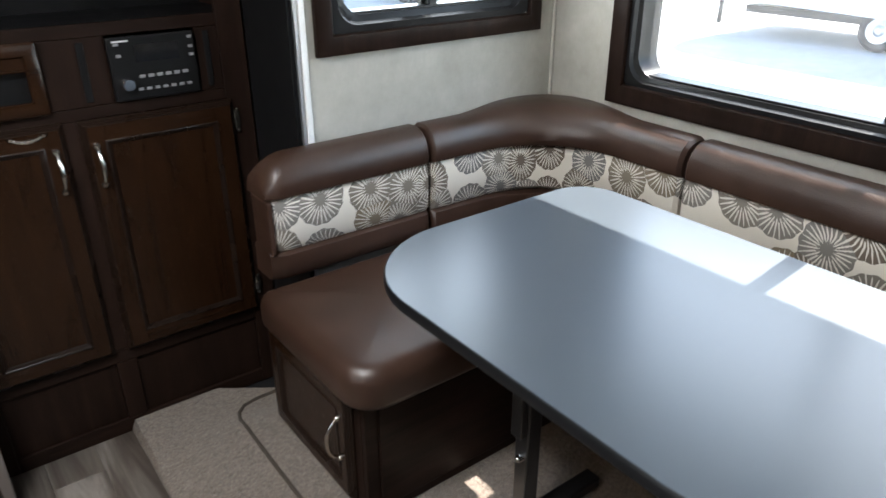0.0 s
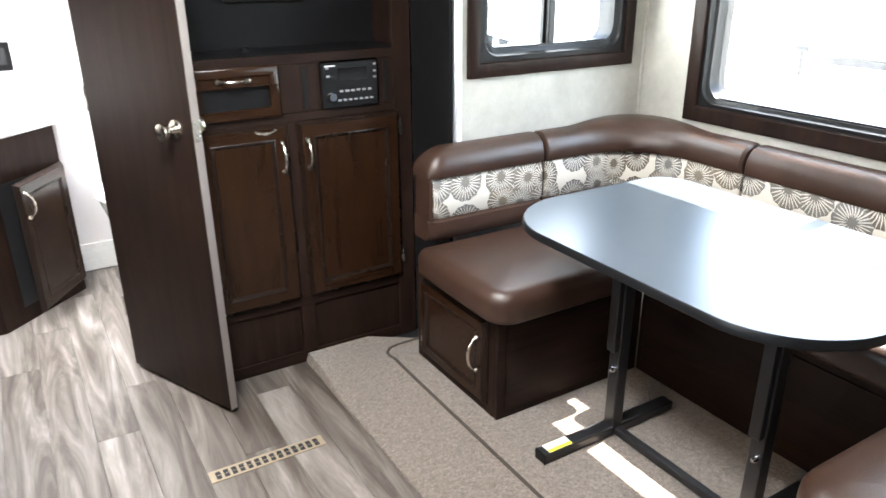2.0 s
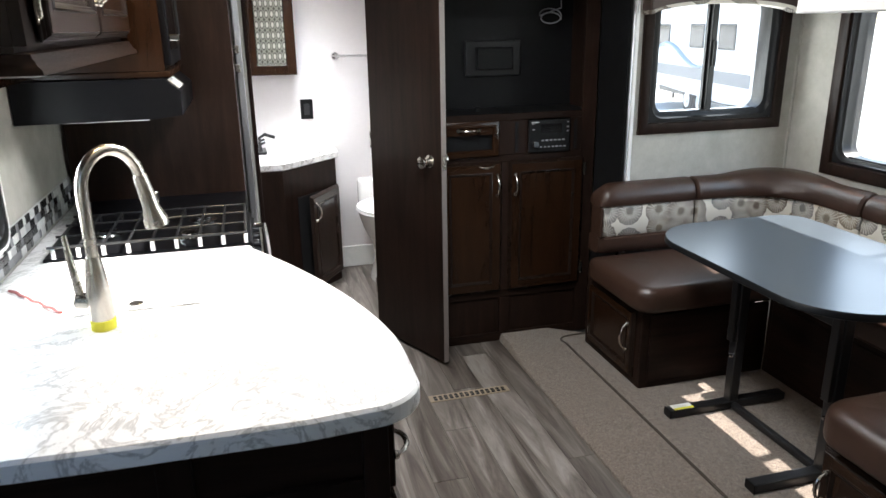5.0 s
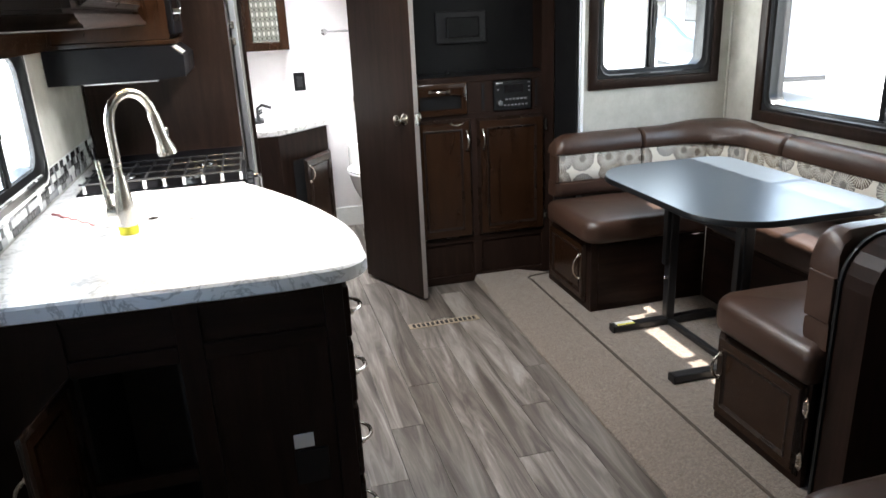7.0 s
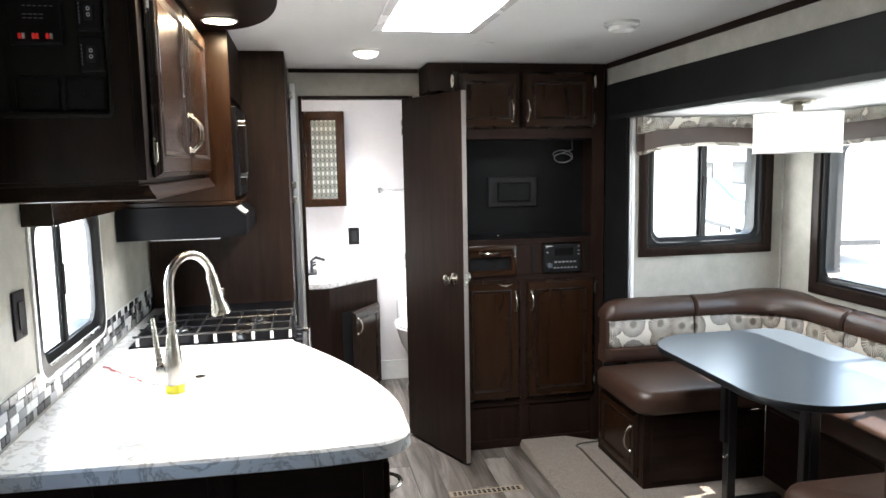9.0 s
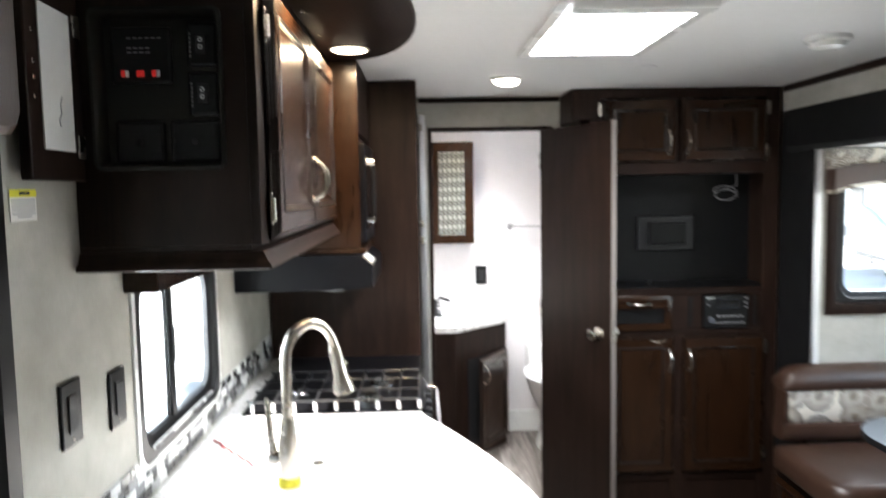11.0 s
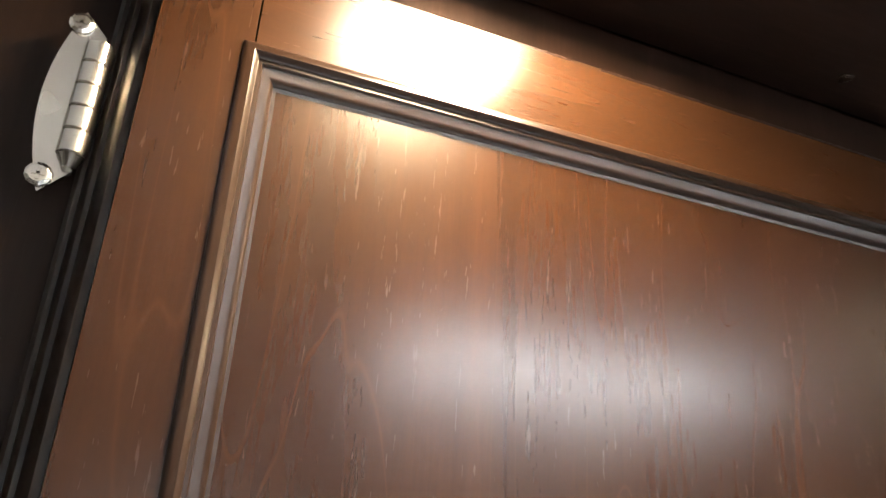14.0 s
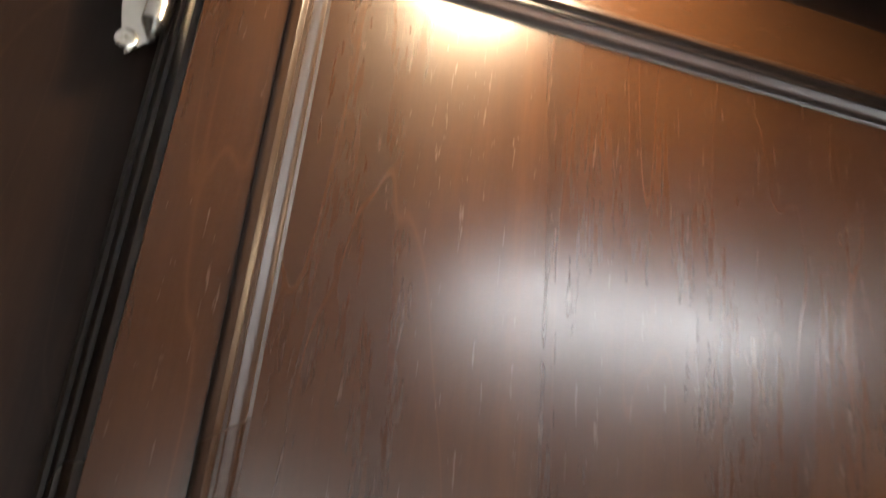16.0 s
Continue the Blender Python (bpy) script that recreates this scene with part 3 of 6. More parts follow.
def walled(axis, at, thick, u0, u1, z0, z1, holes):
    """A wall with rectangular holes. axis 'x': a wall at x = at that runs along y; thick is signed."""
    us = sorted({u0, u1, *[q for h in holes for q in h[:2]]})
    zs = sorted({z0, z1, *[q for h in holes for q in h[2:]]})
    bm = bmesh.new()
    cells = {(i, j) for i in range(len(us) - 1) for j in range(len(zs) - 1) if not any(h[0] <= us[i] and us[i + 1] <= h[1] and h[2] <= zs[j] and zs[j + 1] <= h[3] for h in holes)}
    cache = {}

    def vert(i, j, k):
        key = (i, j, k)
        if key not in cache:
            d = at + thick * k
            cache[key] = bm.verts.new((d, us[i], zs[j]) if axis == "x" else (us[i], d, zs[j]))
        return cache[key]

    for i, j in cells:
        for k in (0, 1):
            bm.faces.new([vert(i, j, k), vert(i + 1, j, k), vert(i + 1, j + 1, k), vert(i, j + 1, k)])
        for di, dj, a, b in ((-1, 0, (0, 0), (0, 1)), (1, 0, (1, 0), (1, 1)), (0, -1, (0, 0), (1, 0)), (0, 1, (0, 1), (1, 1))):
            if (i + di, j + dj) not in cells:
                bm.faces.new([vert(i + a[0], j + a[1], 0), vert(i + b[0], j + b[1], 0), vert(i + b[0], j + b[1], 1), vert(i + a[0], j + a[1], 1)])
    return bm


XP, XN, YN = ((0, 1, 0), (1, 0, 0)), ((0, -1, 0), (-1, 0, 0)), ((1, 0, 0), (0, -1, 0))
CEIL, LEFT, SLIDE_X, SLIDE_Y, BATH_Y = 2.04, -1.41, 1.715, 1.725, 2.28


# ---------- the large structure ----------
SKY_HOLE = (-0.43, -0.07, 0.50, 1.17)
BATH_HOLE = (-0.65, -0.25, 2.70, 3.10)
floor = struct("floor", box(-1.46, 0.88, -3.05, 3.46, -0.06, -0.004), BLACK_MATT, "sub-floor under grey wood-look planks", "floor")
struct("slide_floor", box(0.88, 1.77, -2.35, 1.78, -0.06, 0.04), BLACK_MATT, "raised floor of the slide-out under carpet", "floor")


def ceiling_sheet():
    xs, ys = sorted({-1.46, 0.90, *SKY_HOLE[:2], *BATH_HOLE[:2]}), sorted({-3.05, 3.46, *SKY_HOLE[2:], *BATH_HOLE[2:]})
    bm = bmesh.new()
    for i in range(len(xs) - 1):
        for j in range(len(ys) - 1):
            if any(h[0] <= xs[i] and xs[i + 1] <= h[1] and h[2] <= ys[j] and ys[j + 1] <= h[3] for h in (SKY_HOLE, BATH_HOLE)):
                continue
            box(xs[i], xs[i + 1], ys[j], ys[j + 1], CEIL, CEIL + 0.05, 0, 1, bm)
    bmesh.ops.remove_doubles(bm, verts=bm.verts, dist=1e-5)
    return bm


struct("ceiling", ceiling_sheet(), WHITE_CEIL, "white smooth ceiling panel", "ceiling")
struct("slide_ceiling", box(0.90, 1.78, -2.35, 1.79, 1.745, 1.79), WHITE_CEIL, "low white ceiling of the slide-out", "ceiling")
LWIN = (0.340, 0.955, 0.995, 1.44)
FWIN = (-1.05, -0.115, 0.90, 1.70)
struct("wall_west", walled("x", LEFT, -0.05, -3.05, 3.46, -0.06, 2.09, (LWIN, FWIN)), WALLPAPER, "beige linen-textured wall panel behind the galley", "wall")
struct("wall_south", walled("y", -3.0, -0.05, LEFT, 0.90, -0.06, 2.09, ()), WALLPAPER, "beige linen-textured end wall", "wall")
struct("wall_east", walled("x", 0.865, 0.045, -3.0, 3.41, -0.06, 2.09, ((-2.30, 1.785, -0.06, 1.745),)), WALLPAPER, "beige wall above and beside the slide-out opening", "wall")
W1 = (0.955, 1.598, 1.097, 1.660)
struct("slide_wall_north", walled("y", SLIDE_Y, 0.05, 0.865, 1.77, 0.0, 1.745, (W1,)), WALLPAPER, "beige linen-textured end wall of the slide-out", "wall")
W2 = (0.02, 1.435, 0.926, 1.62)
struct("slide_wall_east", walled("x", SLIDE_X, 0.05, -2.30, SLIDE_Y, 0.0, 1.745, (W2,)), WALLPAPER, "beige linen-textured outer wall of the slide-out", "wall")
struct("slide_wall_south", walled("y", -2.25, -0.05, 0.91, 1.77, 0.0, 1.745, ()), WALLPAPER, "beige end wall of the slide-out", "wall")
struct("bath_wall_south", walled("y", BATH_Y, 0.045, LEFT, 0.865, -0.004, CEIL, ((-0.728, -0.148, -0.004, 1.888),)), WALLPAPER, "beige partition with the bathroom doorway", "wall")
bm = walled("y", 3.41, 0.05, LEFT, 0.865, -0.06, CEIL, ())
struct("bath_wall_north", bm, BATH_WALL, "white bathroom back wall", "wall")
struct("bath_wall_west", box(-1.405, -1.395, 2.33, 3.405, 0, CEIL - 0.002), BATH_WALL, "white bathroom side panel", "wall")
struct("bath_wall_east", box(0.30, 0.33, 2.33, 3.405, 0, CEIL - 0.002), BATH_WALL, "white bathroom side panel by the toilet", "wall")
struct("bath_wall_lining", walled("y", 2.326, 0.004, -1.39, 0.29, 0, CEIL - 0.002, ((-0.728, -0.148, 0, 1.888),)), BATH_WALL, "white inner face of the bathroom partition", "wall")
# The bathroom opening is an unseen addition that houses the fill light.
for nm, hole in (("skylight_shaft", SKY_HOLE), ("bath_skylight_shaft", BATH_HOLE)):
    a, b, c, d = hole
    loops = [rect(a - 0.02, b + 0.02, c - 0.02, d + 0.02, CEIL - 0.006), rect(a - 0.02, b + 0.02, c - 0.02, d + 0.02, CEIL - 0.001), rect(a, b, c, d, CEIL + 0.001), rect(a, b, c, d, CEIL + 0.13), rect(a + 0.012, b - 0.012, c + 0.012, d - 0.012, CEIL + 0.13), rect(a + 0.012, b - 0.012, c + 0.012, d - 0.012, CEIL - 0.006)]
    sh = thing(nm, ((a + b) / 2, (c + d) / 2, CEIL), "white skylight surround in the ceiling", "skylight", kind="structure")
    part("surround", loft(loops, False, False, None, True), WHITE_GLOSS, sh)
    p = part("pane", box(a + 0.012, b - 0.012, c + 0.012, d - 0.012, CEIL + 0.10, CEIL + 0.104), GLASS, sh)
    p.visible_shadow = False
a, b, c, d = SKY_HOLE
part("shade_cassette", box(a + 0.01, b - 0.01, c - 0.045, c + 0.012, CEIL - 0.030, CEIL - 0.007, 0.006), WHITE_GLOSS, [o for o in bpy.data.objects if o.name == "skylight_shaft"][0], "white roller cassette of the skylight shade")

# trims
struct("ceiling_trim_bath", box(-0.785, -0.105, BATH_Y - 0.014, BATH_Y - 0.001, 2.018, CEIL - 0.002, 0.003), LAMINATE_X, "dark wood ceiling trim over the doorway", "trim")
struct("ceiling_trim_slide", box(0.848, 0.863, -2.9, 1.995, 2.012, CEIL - 0.002, 0.003), LAMINATE_Y, "dark wood ceiling trim over the slide-out", "trim")
fas = thing("slide_fascia", (0.86, -0.2, 1.74), "dark vinyl fascia over the slide-out opening", "fascia", kind="structure")
part("fascia_board", box(0.838, 0.863, -2.35, 1.92, 1.742, 1.925, 0.004), DARK_VINYL, fas)
part("seal_lip", box(0.832, 0.838, -2.35, 1.92, 1.742, 1.762, 0.002), BLACK_MATT, fas)
struct("slide_post", box(0.846, 0.864, 1.735, 1.995, 0.02, 1.925, 0.003), DARK_VINYL, "dark vinyl post beside the slide-out wall", "trim")
struct("slide_post_strip", box(0.858, 0.866, 1.722, 1.733, 0.05, 1.742), ALU, "thin bright metal strip on the slide-out edge", "trim")
struct("slide_corner_trim", box(0.868, 0.884, SLIDE_Y - 0.008, SLIDE_Y - 0.001, 0.5, 1.745, 0.002), WHITE_CEIL, "pale corner trim of the slide-out wall", "trim")
struct("slide_corner_bead", box(SLIDE_X - 0.012, SLIDE_X - 0.001, SLIDE_Y - 0.012, SLIDE_Y - 0.001, 0.5, 1.744, 0.003), WALLPAPER, "beige corner bead of the slide-out", "trim")
jamb = thing("door_frame_bath", (-0.45, BATH_Y, 0), "dark trim round the bathroom doorway", "door frame", kind="structure")
part("jamb", box(-0.742, -0.724, BATH_Y - 0.010, BATH_Y + 0.055, 0.0, 1.900, 0.003), LAMINATE, jamb)
part("jamb", box(-0.152, -0.138, BATH_Y - 0.010, BATH_Y + 0.055, 0.0, 1.900, 0.003), LAMINATE, jamb)
part("lintel", box(-0.723, -0.153, BATH_Y - 0.010, BATH_Y + 0.055, 1.882, 1.900, 0.003), LAMINATE_X, jamb)
strip = thing("metal_corner_strip", (-0.775, BATH_Y - 0.02, 0), "pale metal corner strip with latches by the tall cabinet", "trim", kind="structure")
part("strip", box(-0.786, -0.756, BATH_Y - 0.030, BATH_Y - 0.001, 0.0, 1.96, 0.004), ALU, strip)
for z in (1.90, 1.44, 1.36, 0.42):
    part("latch", box(-0.792, -0.768, BATH_Y - 0.044, BATH_Y - 0.030, z - 0.018, z + 0.018, 0.004), NICKEL, strip)

# ---------- windows, valances ----------
slider_window("window_1", side((W1[0], SLIDE_Y, W1[2]), *YN), W1[1] - W1[0], W1[3] - W1[2], 0.048, "black-framed sliding window with dark wood casing on the end wall", 0.5, 0.040, 0.055)
slider_window("window_2", side((SLIDE_X, W2[1], W2[2]), *XN), W2[1] - W2[0], W2[3] - W2[2], 0.055, "wide black-framed sliding window over the dinette", 0.49, 0.028, 0.06)
slider_window("window_3", side((LEFT, LWIN[0], LWIN[2]), *XP), LWIN[1] - LWIN[0], LWIN[3] - LWIN[2], 0.0, "black-framed sliding window over the galley counter", 0.42, 0.050, 0.07, 0.025, 0.35)
wg = [o for o in bpy.data.objects if o.name == "window_3"][0]
ww, wh = LWIN[1] - LWIN[0], LWIN[3] - LWIN[2]
part("trim_ring", moved(loft([rr(-0.012, ww + 0.012, -0.012, wh + 0.012, 0.06, 6, 0.0), rr(-0.012, ww + 0.012, -0.012, wh + 0.012, 0.06, 6, 0.006), rr(0.0, ww, 0.0, wh, 0.055, 6, 0.008), rr(0.002, ww - 0.002, 0.002, wh - 0.002, 0.055, 6, 0.0)], False, False, None, True), side((LEFT, LWIN[0], LWIN[2]), *XP)), WHITE_GLOSS, wg, "thin white outer trim ring", True)
slider_window("window_4", side((LEFT, FWIN[0], FWIN[2]), *XP), FWIN[1] - FWIN[0], FWIN[3] - FWIN[2], 0.0, "dark-framed window beside the galley", 0.5, 0.09, 0.05)


def valance(m, w, name, label):
    """An arched padded window valance: cornice band of patterned fabric over a wood-look apron; local y up, z out."""
    v = thing(name, m @ Vector((w / 2, 0, 0)), label, "valance")
    n = 20
    for part_name, lo, hi, z0, z1, mat in (("apron", 0.0, 0.085, 0.0, 0.075, LEATHER), ("cornice", 0.086, 0.165, 0.0, 0.055, STARBURST), ("fringe", -0.016, 0.0, 0.004, 0.070, STARBURST)):
        fr, bk = [], []
        for k in range(n + 1):
            s = k / n
            arch = 0.040 * (4 * s * (1 - s)) ** 0.7 if part_name != "cornice" else 0.0
            fr.append((s * w, lo + arch))
        top = [(w * (1 - k / n), hi) for k in range(n + 1)] if part_name == "cornice" else [(w * (1 - k / n), hi + (0.028 if part_name == "apron" else 0.0398) * (4 * (k / n) * (1 - k / n)) ** 0.7) for k in range(n + 1)]
        loop = fr + top
        bm = loft([[(x, y, z) for x, y in loop] for z in (z0, z1 - 0.006)] + [[(x + (0.004 if x < w / 2 else -0.004), y, z1) for x, y in loop]])
        part(part_name, moved(bm, m), mat, v, "brown padded apron" if part_name == "apron" else "patterned fabric band")
    return v


valance(side((0.885, SLIDE_Y - 0.020, 1.575), *YN), 0.73, "valance", "arched brown valance with patterned band over the end window")
valance(side((SLIDE_X - 0.020, 1.495, 1.575), *XN), 1.56, "valance", "long arched brown valance with patterned band over the dinette window")
bm = box(LEFT + 0.001, -1.335, 0.300, 1.040, 1.398, 1.461, 0.003)
solo("window_valance_box", bm, CHERRY_RAIL, (-1.32, 0.70, 1.395), "dark wood pelmet box above the galley window", "valance")
fv = thing("valance", (-1.38, -0.62, 1.69), "brown padded valance over the side window", "valance")
part("apron", loft([rr(-1.12, -0.165, 1.69, 1.93, 0.03, 5, 0.0), rr(-1.12, -0.165, 1.69, 1.93, 0.03, 5, 0.06), rr(-1.11, -0.175, 1.70, 1.92, 0.03, 5, 0.07)]), LEATHER, fv)
for o in fv.children:
    for vtx in o.data.vertices:
        w = vtx.co + BASE[fv.name]
        vtx.co = Vector((LEFT + 0.001 + w.z, w.x, w.y)) - BASE[fv.name]

# ---------- outside ----------
ground = struct("ground", box(-250, 250, -250, 250, -1.0, -0.9), GRAVEL, "pale gravel sales lot", "ground")


def trailer(cx, cy, turn, length, label, tint=RV_BLUE):
    t = thing("travel_trailer", (cx, cy, -0.9), label, "trailer", "trailers parked on the lot")
    m = Matrix.Translation((cx, cy, -0.9)) @ pose(0, 0, 0, 0, 0, turn)
    L, W = length / 2, 1.2
    prof = [(-L, 0.65), (-L - 0.10, 1.5), (-L + 0.15, 2.75), (-L + 0.6, 3.05), (L - 0.3, 3.05), (L, 2.8), (L, 0.55), (L - 1.4, 0.5)]
    part("body", moved(loft([[(x, s * W, z) for x, z in prof] for s in (-1, -0.97, 0.97, 1)]), m), RV_WHITE, t)
    for s in (-1, 1):
        part("stripe", moved(box(-L + 0.05, L - 0.05, s * (W + 0.006) - 0.004, s * (W + 0.006) + 0.004, 0.95, 1.25), m), RV_GREY, t)
        part("swoosh", moved(tube([(-L + 0.4 + 0.5 * k, s * (W + 0.012), 1.55 + 0.28 * math.sin(0.7 * k)) for k in range(9)], [0.02 + 0.05 * math.sin(math.pi * k / 8) for k in range(9)], 6), m), tint, t)
        for x in (-L + 1.2, 0.2, L - 1.4):
            w = part("window", moved(box(x - 0.45, x + 0.45, s * (W + 0.012) - 0.01, s * (W + 0.012) + 0.01, 1.75, 2.35, 0.004), m), BLACK, t)
            part("pane", moved(box(x - 0.40, x + 0.40, s * (W + 0.024) - 0.002, s * (W + 0.024) + 0.002, 1.80, 2.30), m), MIRROR_DARK, w)
        for x in (-0.4, 0.45):
            wheel = part("wheel", moved(disc((x, s * 1.0, 0.36), (0, s, 0), ((0.30, -0.1), (0.36, -0.06), (0.36, 0.06), (0.30, 0.1), (0.22, 0.1)), 24), m), TYRE, t)
            part("rim", moved(disc((x, s * 1.1, 0.36), (0, s, 0), ((0.20, 0.0), (0.21, 0.012), (0.10, -0.0), (0.05, 0.03)), 20), m), ALU, wheel)
        part("fender", moved(box(-0.95, 1.0, s * 1.16 - 0.06, s * 1.16 + 0.06, 0.70, 0.80, 0.03), m), RV_WHITE, t)
    part("front_cap", moved(box(-L - 0.12, -L - 0.06, -0.8, 0.8, 1.6, 2.4, 0.02), m), RV_GREY, t)
    part("hitch", moved(box(-L - 1.2, -L, -0.06, 0.06, 0.50, 0.62, 0.01), m), BLACK_PAINT, t)
    part("hitch_jack", moved(box(-L - 0.95, -L - 0.87, -0.04, 0.04, 0.0, 0.62, 0.01), m), BLACK_PAINT, t)
    part("chassis", moved(box(-L + 0.2, L - 0.2, -0.9, 0.9, 0.40, 0.54, 0.01), m), BLACK_PAINT, t)
    return t


trailer(14.5, 5.2, -90, 6.4, "white travel trailer with grey stripe parked on gravel")
trailer(12.0, 15.8, 258, 6.8, "white travel trailer parked end-on across the lot")
trailer(2.5, 14.5, 200, 6.0, "white travel trailer with pale blue graphics on the lot")
trailer(-11.0, 6.0, 95, 6.5, "white travel trailer parked beyond the galley window")
trailer(-9.5, -4.5, 85, 6.0, "white travel trailer parked beyond the side window")
# Unseen awning, added to trim where the sun falls on the table.
aw = thing("slide_topper_awning", (1.95, 0.0, 1.80), "unseen white sheet outside the slide-out roof, added to cut the sun patch", "awning")
part("canopy", box(1.78, 2.045, -2.35, 1.79, 1.795, 1.803), RV_WHITE, aw)
part("roller", disc((2.035, -2.35, 1.80), (0, 1, 0), ((0.012, 0), (0.012, 4.14)), 16), ALU, aw, "", True)


# ---------- tall pantry cabinet ----------
PX0, PX1, PY = -0.10, 0.845, 2.0
pan = thing("pantry_cabinet", (0.37, 2.14, 0), "tall dark wood entertainment cabinet with open television nook", "cabinet")
NZ0, NZ1 = 1.135, 1.655


def pface(name, x0, x1, z0, z1, proud=0.0, mat=LAMINATE, bevel=0.002):
    return part(name, box(x0, x1, PY - proud, PY + 0.018, z0, z1, bevel), mat, pan)


part("side_panel", box(-0.02, -0.004, PY + 0.018, BATH_Y - 0.002, 0.0, 1.8995), LAMINATE, pan)
part("side_panel", box(PX0, PX0 + 0.016, PY + 0.018, BATH_Y - 0.002, 1.90, CEIL - 0.003), LAMINATE, pan)
part("side_panel", box(PX1 - 0.016, PX1, PY + 0.018, BATH_Y - 0.002, 0.0, CEIL - 0.003), LAMINATE, pan)
part("back_panel", box(-0.004, PX1 - 0.016, 2.262, BATH_Y - 0.002, 0.0, CEIL - 0.003), BLACK, pan, "black back of the television nook")
part("shelf", box(-0.004, PX1 - 0.016, PY + 0.019, 2.261, NZ0 - 0.02, NZ0), BLACK, pan)
part("shelf", box(-0.004, PX1 - 0.016, PY + 0.019, 2.261, NZ1, NZ1 + 0.02), BLACK, pan)
pface("face_stile", -0.02, 0.075, 0.0, 1.8995)
pface("face_stile", PX0, 0.075, 1.90, CEIL - 0.003)
pface("face_stile", 0.775, PX1, 0.0, CEIL - 0.003)
for z0, z1 in ((0.0, 0.045), (0.235, 0.275), (0.915, 0.945), (1.105, NZ0), (NZ1, 1.712), (1.985, CEIL - 0.003)):
    pface("face_rail", 0.0755, 0.7745, z0, z1, 0.0, LAMINATE_X)
pface("face_stile", 0.365, 0.418, 0.0455, 0.2345)
pface("face_stile", 0.370, 0.405, 0.2755, 0.9145)
pface("face_stile", 0.355, 0.500, 0.9455, 1.1045)
pface("face_stile", 0.715, 0.7745, 0.9455, 1.1045)
for x0, x1 in ((0.435, 0.452), (0.735, 0.750)):
    part("slot", box(x0, x1, PY - 0.002, PY + 0.002, 0.955, 1.095, 0.002), BLACK, pan, "dark speaker slot")
part("toe_panel", box(0.076, 0.364, PY + 0.010, PY + 0.016, 0.046, 0.234), LAMINATE, pan)
part("toe_panel", box(0.419, 0.774, PY + 0.010, PY + 0.016, 0.046, 0.234), LAMINATE, pan)
part("door_backing", box(0.076, 0.774, PY + 0.012, PY + 0.017, 0.276, 0.914), LAMINATE, pan)
part("door_backing", box(0.076, 0.774, PY + 0.012, PY + 0.017, 1.713, 1.984), LAMINATE, pan)
MP = lambda x, z: side((x, PY - 0.001, z), *YN)
panel_door(pan, MP(0.055, 0.270), 0.315, 0.650, CHERRY_RAIL_X, (0.286, 0.536, True), ((0.0, 0.06, False), (0.0, 0.59, False)))
panel_door(pan, MP(0.403, 0.270), 0.385, 0.645, CHERRY_RAIL_X, (0.028, 0.535, True), ((0.385, 0.08, True), (0.385, 0.585, True)))
panel_door(pan, MP(0.030, 1.705), 0.345, 0.290, CHERRY_RAIL_X, (0.300, 0.090, True), ((0.0, 0.05, False), (0.0, 0.24, False)))
panel_door(pan, MP(0.395, 1.705), 0.385, 0.290, CHERRY_RAIL_X, (0.020, 0.090, True), ((0.385, 0.05, True), (0.385, 0.24, True)))
drw = part("drawer_front", moved(ringed(0.0, 0.285, 0.0, 0.165, ((0.02, 0.0), (0.0, 0.0), (0.0, 0.012), (0.006, 0.017), (0.028, 0.017), (0.032, 0.012), (0.032, 0.002))), side((0.068, PY - 0.001, 0.943), *YN)), CHERRY_RAIL_X, pan, "drawer-style front with dark opening", True)
part("drawer_top_board", box(0.098, 0.325, PY - 0.012, PY + 0.004, 1.045, 1.078), CHERRY_RAIL_X, drw)
# Solid black block takes the place of a dark, open recess.
part("opening", box(0.098, 0.325, PY + 0.004, PY + 0.10, 0.972, 1.045), BLACK, drw, "black block in place of the dark media opening")
arch_handle(drw, side((0.205, PY - 0.013, 1.068), *YN), 0.10, 0.028, False)
arch_handle(pan, side((0.290, PY - 0.019, 0.905), *YN) @ pose(0, 0, 0, 90, 0, 0), 0.07, 0.010, False)
rad = thing("radio", (0.605, PY, 0.945), "black built-in radio with knob and buttons in the cabinet", "radio")
RM = side((0.500, PY - 0.001, 0.948), *YN)
part("body", moved(box(0.0, 0.208, 0.0, 0.152, -0.002, 0.012, 0.004), RM), BLACK, rad)
part("display", moved(box(0.06, 0.165, 0.090, 0.132, 0.0115, 0.0128), RM), MIRROR_DARK, rad, "dark display window")
part("volume_knob", moved(disc((0.032, 0.040, 0.012), (0, 0, 1), ((0.017, 0), (0.016, 0.012), (0.013, 0.015)), 20), RM), CHROME, rad, "silver volume knob", True)
for k in range(6):
    part("button", moved(box(0.062 + 0.021 * k, 0.076 + 0.021 * k, 0.052, 0.060, 0.012, 0.0145, 0.001), RM), GREY_INK, rad)
for k in range(7):
    part("button", moved(box(0.055 + 0.020 * k, 0.067 + 0.020 * k, 0.022, 0.029, 0.012, 0.0145, 0.001), RM), GREY_INK, rad)
for x, y in ((0.014, 0.132), (0.19, 0.135), (0.19, 0.112), (0.19, 0.092), (0.016, 0.105)):
    part("button", moved(box(x, x + 0.012, y, y + 0.007, 0.012, 0.014, 0.001), RM), GREY_INK, rad)
part("brand_bar", moved(box(0.012, 0.050, 0.140, 0.144, 0.012, 0.0126), RM), WHITE_INK, rad)
tvb = thing("tv_mount", (0.40, 2.25, 1.29), "black television wall mount plate in the nook", "mount")
part("plate", box(0.27, 0.55, 2.238, 2.261, 1.29, 1.455, 0.006), BLACK_PAINT, tvb)
